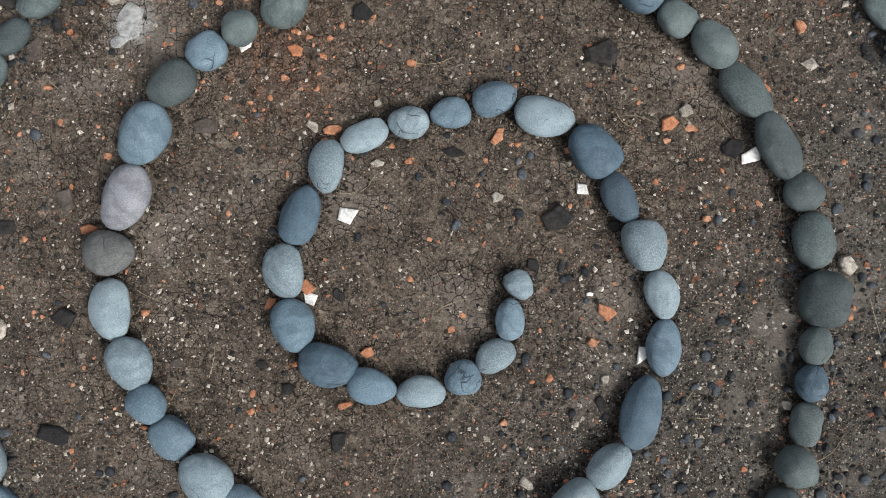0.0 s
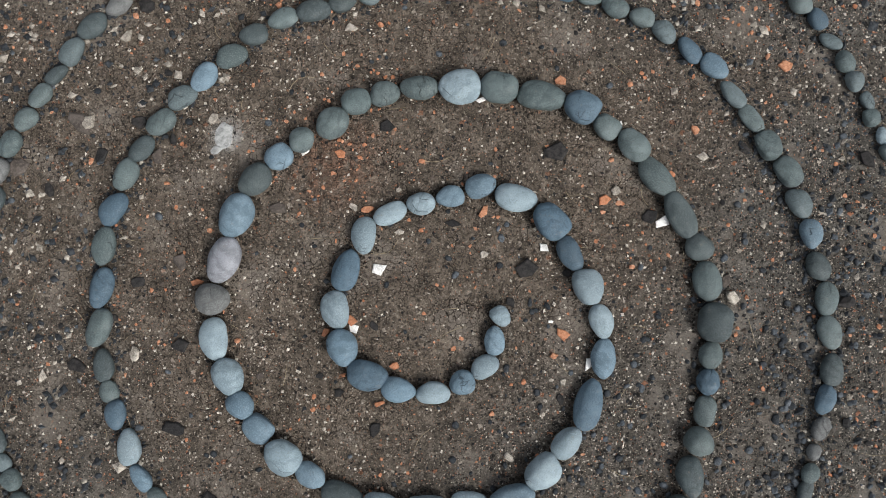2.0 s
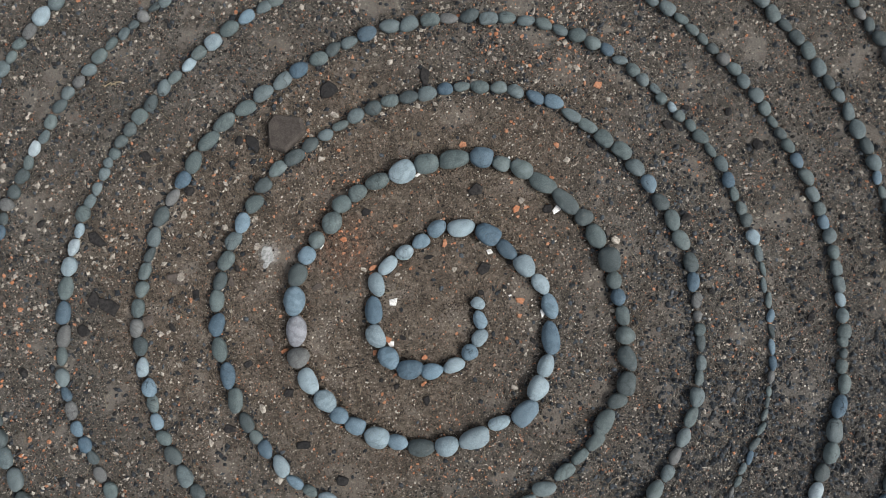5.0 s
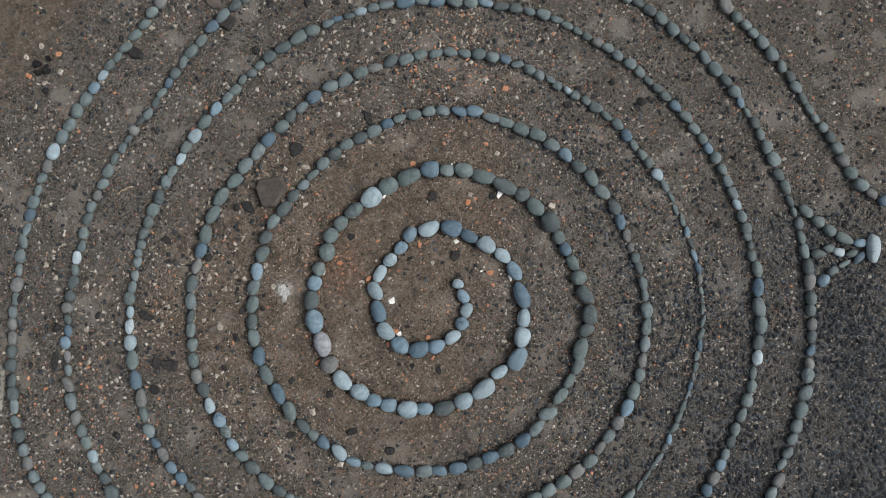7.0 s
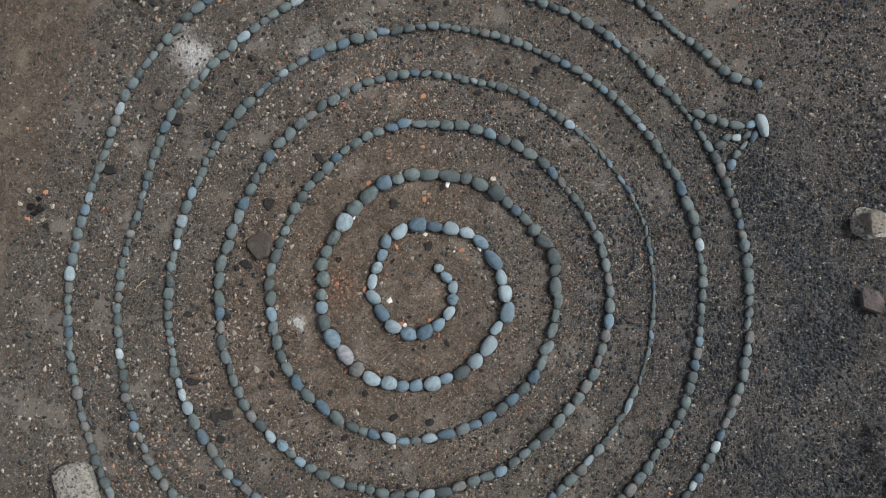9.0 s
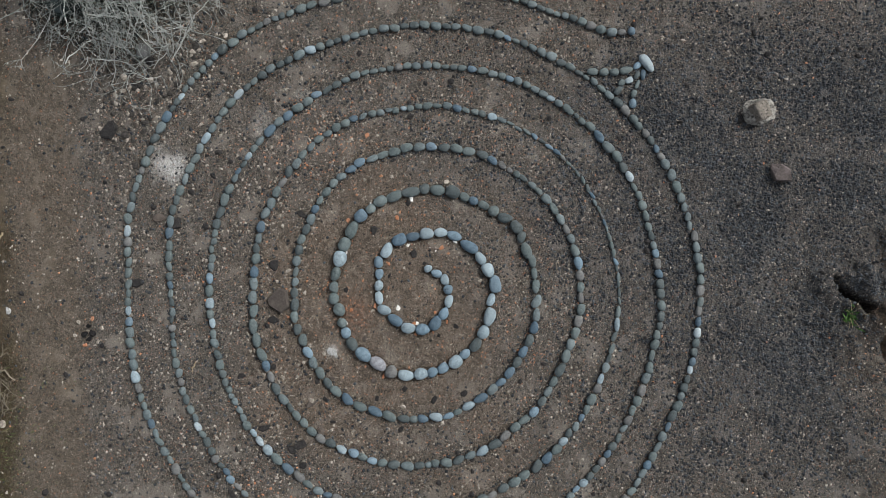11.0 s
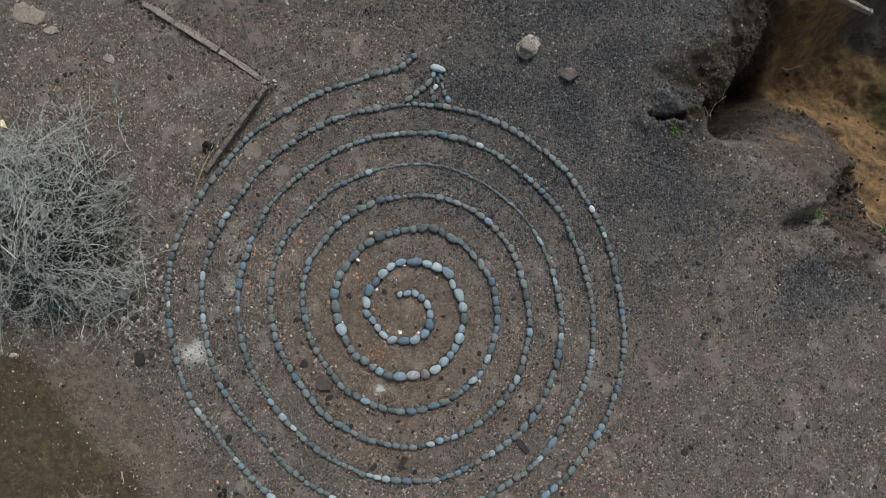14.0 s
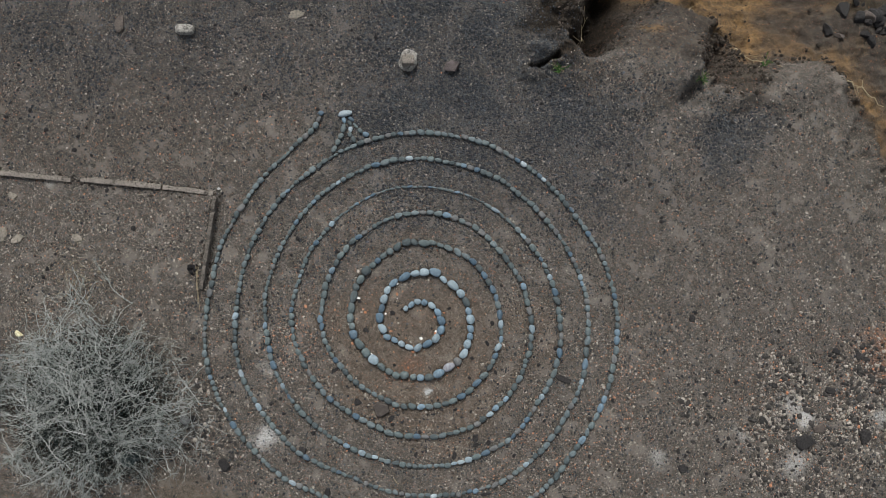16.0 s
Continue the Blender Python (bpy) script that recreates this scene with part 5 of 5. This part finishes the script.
bare_branch([(-3.34, -0.22, 0.03), (-3.31, -0.55, 0.03), (-3.30, -0.84, 0.02)], 0.0045, "dry straw stalk lying along the edging", 5, STRAW, 0)
bare_branch([(-3.31, -0.25, 0.02), (-3.33, -0.50, 0.02), (-3.32, -0.74, 0.02)], 0.0035, "dry straw stalk lying along the edging", 7, STRAW, 0)
bare_branch([(-0.66, -3.10, 0.01), (-0.60, -3.18, 0.01)], 0.004, "short dry stick lying on the earth", 6)
bare_branch([(*(float(v) for v in site(-0.58, 3.81)), 0.008), (*(float(v) for v in site(-0.71, 3.82)), 0.008)], 0.009, "short pale stick lying on the footpath", 8, STRAW, 0)


def tufts(name, n, where, seed, size, material, label):
    """Many low grass blades over a patch."""
    r = np.random.default_rng(seed)
    rows = []
    at = np.array([where(r) for _ in range(n)], float)
    for p in np.column_stack((at, height(at[:, 0], at[:, 1]))):
        rows.append((p, np.array((r.normal(0, 0.8), r.normal(0, 0.8), 1.0)), size * r.uniform(0.5, 1.2), 0.005))
    tagged(new(name, mesh_from(name, *leaf_blades(rows, seed), material)), label, "grass", kind="stuff")


tufts("grass_by_path", 1500, lambda r: (-2.6 + r.normal(0, 0.38), 3.55 + r.normal(0, 0.30)), 1, 0.05, GRASS, "sparse dull green grass beside the footpath")
tufts("grass_by_gully", 5200, lambda r: spot(5.40 + r.normal(0, 0.45), 4.98 + r.normal(0, 0.24)), 2, 0.26, GRASS, "green grass beyond the gully")
tufts("grass_by_bush", 260, lambda r: (3.75 + r.normal(0, 0.25), 2.55 + r.normal(0, 0.2)), 3, 0.05, STRAW, "dry straw-coloured grass beside the bush")

# ---------------------------------------------------------------- gravel and grit
def inside_edging(x, y):
    side_a, side_b = terrace_sides(x, y)
    return smooth(-np.maximum(side_a, side_b), 0.0, 0.25) * smooth(y - 0.35 * x, -1.2, -0.6)


def scatter(name, n, density, lengths, material, label, seed, box=(-6.8, 7.4, -6.0, 5.2), base=BALL_1, flat=0.55, angular=0.25, power=2.6, spots=None):
    """Loose grains joined in one mesh, their number following a density from 0 to 1."""
    r = np.random.default_rng(seed)
    xs, ys = [], []
    got = 0
    if spots is not None:
        xs, ys, got = [spots[0]], [spots[1]], n
    while got < n:
        x, y = r.uniform(box[0], box[1], 60000), r.uniform(box[2], box[3], 60000)
        a, b, d, rad, zone = zones(x, y)
        ok = (r.random(60000) < density(x, y, zone, d, rad, r) * (1 - 0.8 * zone["damp_shade"]) * (1 - 0.75 * zone["moss"]) * (1 - 0.6 * zone["dust"])) & (d < 0.06)
        xs.append(x[ok])
        ys.append(y[ok])
        got += int(ok.sum())
    x, y = np.concatenate(xs), np.concatenate(ys)
    free = np.ones(len(x), bool)
    for px, py, size, *_ in WHITE + TERRA + PALE:
        free &= np.hypot(x - px, y - py) > size * 0.5 + 0.006
    x, y = x[free][:n], y[free][:n]
    n = len(x)
    z = height(x, y)
    x, y = lean(x, y)
    v0, f0 = base
    m = len(v0)
    size = lengths[0] + (lengths[1] - lengths[0]) * r.random(n) ** power
    shape = v0[None] * (1 + r.uniform(-angular, angular, (n, m, 1)))
    scale = np.stack((size / 2, size / 2 * r.uniform(0.55, 0.95, n), size / 2 * r.uniform(flat * 0.7, flat * 1.2, n)), 1)
    shape = shape * scale[:, None]
    t = r.uniform(0, 2 * np.pi, n)
    c, s = np.cos(t)[:, None], np.sin(t)[:, None]
    px = shape[:, :, 0] * c - shape[:, :, 1] * s + x[:, None]
    py = shape[:, :, 0] * s + shape[:, :, 1] * c + y[:, None]
    pz = shape[:, :, 2] + (z + scale[:, 2] * 0.35)[:, None]
    v = np.stack((px, py, pz), 2).reshape(-1, 3)
    f = (f0[None] + (np.arange(n) * m)[:, None, None]).reshape(-1, 3)
    me = bpy.data.meshes.new(name)
    me.vertices.add(len(v))
    me.vertices.foreach_set("co", v.ravel())
    me.loops.add(f.size)
    me.loops.foreach_set("vertex_index", f.ravel().astype(np.int32))
    me.polygons.add(len(f))
    me.polygons.foreach_set("loop_start", np.arange(0, f.size, 3, dtype=np.int32))
    me.polygons.foreach_set("use_smooth", np.full(len(f), m > 20))
    me.materials.append(material)
    me.update(calc_edges=True)
    tagged(new(name, me), label, "gravel", kind="stuff")


OCTA = (np.array(((1, 0, 0), (-1, 0, 0), (0, 1, 0), (0, -1, 0), (0, 0, 1), (0, 0, -1)), float),
        np.array(((0, 2, 4), (2, 1, 4), (1, 3, 4), (3, 0, 4), (2, 0, 5), (1, 2, 5), (3, 1, 5), (0, 3, 5))))
NEAR = (-1.6, 1.7, -1.4, 1.5)


def clumps(x, y, seed, lo=-0.2, hi=0.8):
    return smooth(waves(x, y, 5, seed, 3), lo, hi)


def by_outer_row(x, y):
    """The chip-strewn stretch along the outermost turns."""
    return smooth(0.75 - line_distance(x, y, CHIPPY), 0, 0.6)


CHIPPY = [(-2.55, -1.75), (-2.85, -0.9), (-2.75, -0.1), (-2.3, 0.7)]
scatter("dark_pebbles_near", 2100, lambda x, y, k, d, rad, r: 0.07 + 0.93 * smooth(0.62 * x - 0.6 * y, 0.0, 0.9) * (0.3 + 0.7 * clumps(x, y, 31)),
        (0.006, 0.030), GRIT_DARK, "dark rounded pebbles scattered on the earth", 41, NEAR, BALL_2, 0.45, 0.16)
scatter("blue_pebbles_near", 700, lambda x, y, k, d, rad, r: 0.04 + 0.96 * smooth(0.62 * x - 0.6 * y, 0.1, 0.9) * (0.2 + 0.8 * clumps(x, y, 81)),
        (0.008, 0.032), GRIT_BLUE, "blue-grey rounded pebbles scattered on the earth", 82, NEAR, BALL_2, 0.42, 0.14)
scatter("dark_grit_near", 5200, lambda x, y, k, d, rad, r: 0.25 + 0.75 * clumps(x, y, 83),
        (0.004, 0.017), BLACK_ROCK, "small dark angular grit on the earth", 84, NEAR, OCTA, 0.55, 0.35)
scatter("dark_pebbles", 56000, lambda x, y, k, d, rad, r: (1 - 0.65 * inside_edging(x, y)) * (0.075 + 0.925 * k["gravel"] * (0.25 + 0.75 * clumps(x, y, 32, -0.4, 0.5))) * (1 - 0.7 * k["trail"]) * (rad > 1.25),
        (0.011, 0.044), GRIT_DARK, "dark gravel strewn over the terrace", 42, base=OCTA, flat=0.6, angular=0.3, power=1.7)
scatter("blue_pebbles", 34000, lambda x, y, k, d, rad, r: (0.06 + 0.94 * k["gravel"] * (0.5 + 0.5 * clumps(x, y, 54))) * (1 - 0.8 * k["trail"]) * (rad > 1.25),
        (0.010, 0.034), GRIT_BLUE, "blue-grey gravel strewn over the terrace", 55, base=OCTA, flat=0.6, angular=0.3, power=1.7)


def beside_row(n, seed):
    """Places close along both sides of the outer row of cobbles."""
    r = np.random.default_rng(seed)
    p, s, turns = spiral_line()
    k = r.integers(50, len(p) - 50, n)
    d = p[k + 40] - p[k - 40]
    d = d / np.hypot(d[:, 0], d[:, 1])[:, None]
    off = r.choice((-1, 1), n) * np.abs(r.normal(0.036, 0.014, n))
    return p[k, 0] - d[:, 1] * off, p[k, 1] + d[:, 0] * off


# real grit by the row, laid thicker to imitate the stones' contact shade
scatter("dark_pebbles_by_row", 9000, None, (0.008, 0.026), GRIT_DARK, "small dark pebbles gathered along the row of cobbles, deepening its contact shade", 53, base=OCTA, spots=beside_row(9000, 61))


def round_stones(n, seed):
    """Places at the foot of the inner cobbles."""
    r = np.random.default_rng(seed)
    rows = np.array([row[:5] for row in TIP + FIRST + SECOND + THIRD])
    x, y, length, width, turn = rows[r.integers(0, len(rows), n)].T
    t, k, g = r.uniform(0, 2 * np.pi, n), 0.5 + np.abs(r.normal(0.04, 0.09, n)), np.radians(turn)
    u, v = length * k * np.cos(t), width * k * np.sin(t)
    return x + u * np.cos(g) - v * np.sin(g), y + u * np.sin(g) + v * np.cos(g)


# crumbs added to darken the ground round the cobbles like contact shade
scatter("soil_crumbs", 5200, None, (0.004, 0.015), SOIL, "dark soil crumbs added at the foot of the cobbles as contact shade", 85, base=OCTA, flat=0.7, angular=0.35, spots=round_stones(5200, 86))
scatter("brown_grit", 20000, lambda x, y, k, d, rad, r: (0.35 + 0.5 * clumps(x, y, 33)) * (1 - 0.4 * k["trail"]) * (1 - 0.8 * k["gravel"]),
        (0.006, 0.026), GRIT_BROWN, "brown stone grit over the terrace", 43, base=OCTA, angular=0.3)
scatter("pale_grit_near", 9000, lambda x, y, k, d, rad, r: 0.3 + 0.7 * clumps(x, y, 34),
        (0.0035, 0.015), SHELL, "pale shell and stone grit on the earth", 44, NEAR, OCTA, 0.5, 0.45, 3.2)
scatter("pale_grit", 21000, lambda x, y, k, d, rad, r: (1 - 0.55 * k["gravel"]) * (0.25 + 0.5 * inside_edging(x, y) + 0.5 * clumps(x, y, 35) + 0.4 * smooth(-x, 1.5, 4.5)) * (1 - 0.7 * k["trail"]) * (rad > 1.3),
        (0.009, 0.032), PALE_ROCK, "pale stone chips over the terrace", 45, base=OCTA, flat=0.5, angular=0.3, power=2.0)
scatter("pale_chips", 10000, lambda x, y, k, d, rad, r: (0.10 + 0.6 * inside_edging(x, y) + 0.6 * smooth(3.3 - rad, 0, 0.5) * smooth(y - 0.5 * x, -0.6, 0.8) + 0.5 * clumps(x, y, 36) * (0.4 + 0.6 * smooth(y - 0.6 * x, -0.8, 1.2)) + 0.5 * smooth(-x, 1.5, 4.5) + 1.1 * by_outer_row(x, y)) * (1 - 0.8 * k["trail"]) * (1 - 0.6 * k["gravel"]) * (rad > 1.1),
        (0.010, 0.042), PALE_ROCK, "scattered pale rubble chips", 46, base=OCTA, flat=0.5, angular=0.4, power=2.8)
scatter("dark_chips", 2400, lambda x, y, k, d, rad, r: (0.10 + 0.4 * clumps(x, y, 37) + 0.9 * smooth(-x - 0.4 * np.abs(y + 2), 2.6, 4.6)) * (1 - 0.8 * k["trail"]) * (rad > 1.1),
        (0.018, 0.075), BLACK_ROCK, "scattered dark lava chips", 47, power=2.8)
scatter("brick_crumbs_near", 1800, lambda x, y, k, d, rad, r: 0.10 + 0.9 * smooth(0.40 - np.hypot(x + 0.40, y - 0.55), 0, 0.3) + 0.5 * smooth(0.30 - np.hypot(x - 0.68, y - 0.18), 0, 0.3) + 0.3 * clumps(x, y, 38),
        (0.004, 0.020), BRICK, "crumbs of orange brick on the earth", 48, NEAR, BALL_1, 0.45, 0.38, 3.0)
scatter("brick_crumbs", 3400, lambda x, y, k, d, rad, r: (0.06 + 1.0 * smooth(0.75 - np.hypot(x - 0.95, y - 1.3), 0, 0.6) + 0.5 * smooth(1.6 - np.hypot(x + 4.6, y + 2.6), 0, 1.2) + 2.5 * smooth(0.55 - np.hypot(x + 5.16, y + 4.01), 0, 0.4) + 0.7 * by_outer_row(x, y)) * (1 - 0.6 * k["gravel"]),
        (0.008, 0.03), BRICK, "crumbs of orange brick over the terrace", 49)

def bush_foot(x, y, k, d, rad, r):
    return smooth(0.42 - line_distance(x, y, [(0.60, 3.05), (1.05, 3.00), (1.45, 2.62)]), 0, 0.3)


foot_box = (0.2, 2.3, 1.8, 3.6)
scatter("dark_stones_by_bush", 150, bush_foot, (0.018, 0.080), RUBBLE, "dark broken stones strewn at the foot of the dry bush", 91, foot_box, BALL_1, 0.55, 0.32, 2.8)
scatter("pale_stones_by_bush", 110, bush_foot, (0.014, 0.060), PALE_ROCK, "pale broken stones strewn at the foot of the dry bush", 92, foot_box, BALL_1, 0.5, 0.34, 3.0)
rubble_box = (-6.6, -3.4, -5.2, -0.6)


def along_edging(n, seed):
    """Places close beside the two arms of the edging."""
    r = np.random.default_rng(seed)
    t, long_arm = r.random(n), r.random(n) < 0.75
    x = np.where(long_arm, 3.15 + t * 3.0, 3.13 - t * 0.72)
    y = np.where(long_arm, 0.49 + t * 2.2, 0.51 + t * 1.08)
    return x + r.normal(0, 0.045, n), y + r.normal(0, 0.045, n)


scatter("edging_crumbs", 420, None, (0.008, 0.045), CONCRETE, "crumbs of concrete fallen along the edging", 94, base=BALL_1, flat=0.6, angular=0.35, power=3.0, spots=along_edging(420, 95))
scatter("edging_soil", 420, None, (0.010, 0.050), SOIL, "dark crumbs of soil gathered along the edging", 96, base=BALL_1, flat=0.6, angular=0.35, power=3.0, spots=along_edging(420, 97))


def gully_clods(n, seed):
    """Places on the slopes of the gully: the lips of the spurs, the cleft and the foot of the bank."""
    r = np.random.default_rng(seed)
    a, b = r.uniform(1.5, 6.0, n * 30), r.uniform(2.0, 4.7, n * 30)
    d = rim_distance(a, b)
    want = smooth(0.30 - np.abs(d - 0.10), 0, 0.3) + 0.9 * smooth(1 - np.hypot((a - 4.1) / 0.6, (b - 2.8) / 0.8), 0, 0.5) + bank_weight(a, b) * smooth(d, -0.5, 0.0) + 0.02 * smooth(d, 0, 0.3)
    x, y = spot_many(a, b)
    keep = np.flatnonzero(r.random(len(a)) < want * 0.5 * (0.2 + 0.8 * clumps(x, y, 87)))[:n]
    return x[keep], y[keep]


def spot_many(a, b):
    return SITE[0] + a * ALONG[0] + b * UP[0], SITE[1] + a * ALONG[1] + b * UP[1]


scatter("soil_clods", 2600, None, (0.014, 0.085), SOIL, "dark crumbled clods of soil on the slopes of the gully", 88, base=BALL_1, flat=0.7, angular=0.3, power=3.8, spots=gully_clods(2600, 89))
scatter("brown_clods", 800, None, (0.012, 0.050), GRIT_BROWN, "brown crumbled clods of soil on the slopes of the gully", 90, base=BALL_1, flat=0.7, angular=0.3, power=2.6, spots=gully_clods(800, 93))


def rubble_corner(x, y, k, d, rad, r):
    a, b = site(x, y)
    return smooth(1.0 - np.hypot((a - 5.5) / 2.5, (b + 2.4) / 1.5) + 0.35 * waves(x, y, 3, 39), 0, 0.9) * (0.3 + 0.7 * clumps(x, y, 40))


scatter("dark_rubble", 1500, rubble_corner, (0.016, 0.100), RUBBLE, "broken dark lava rubble at the edge of the terrace", 50, rubble_box, BALL_1, 0.5, 0.35, 4.0)
scatter("pale_rubble", 1600, rubble_corner, (0.010, 0.060), PALE_ROCK, "broken pale rubble at the edge of the terrace", 51, rubble_box, BALL_1, 0.5, 0.25, 2.2)
scatter("brick_rubble", 60, rubble_corner, (0.015, 0.06), BRICK, "broken brick among the rubble", 52, rubble_box, BALL_1, 0.5, 0.25, 2.2)

def straws(n, seed):
    """Fine dry stalks lying about."""
    r = np.random.default_rng(seed)
    rows = []
    for _ in range(n):
        x, y = r.uniform(-2.6, 2.8), r.uniform(-2.6, 2.6)
        t, length = r.uniform(0, 2 * np.pi), r.uniform(0.03, 0.11)
        u = np.linspace(-0.5, 0.5, 5)
        bend = r.normal(0, 0.12) * length * (1 - 4 * u * u)
        pts = np.stack((x + np.cos(t) * length * u - np.sin(t) * bend, y + np.sin(t) * length * u + np.cos(t) * bend, np.full(5, height_at(x, y) + 0.004)), 1)
        rows.append((pts, 0.0009, 0.0006))
    tagged(new("straw_litter", mesh_from("straw_litter", *tubes(rows), STRAW)), "fine dry straw stalks littering the earth", "straw", kind="stuff")


straws(320, 71)
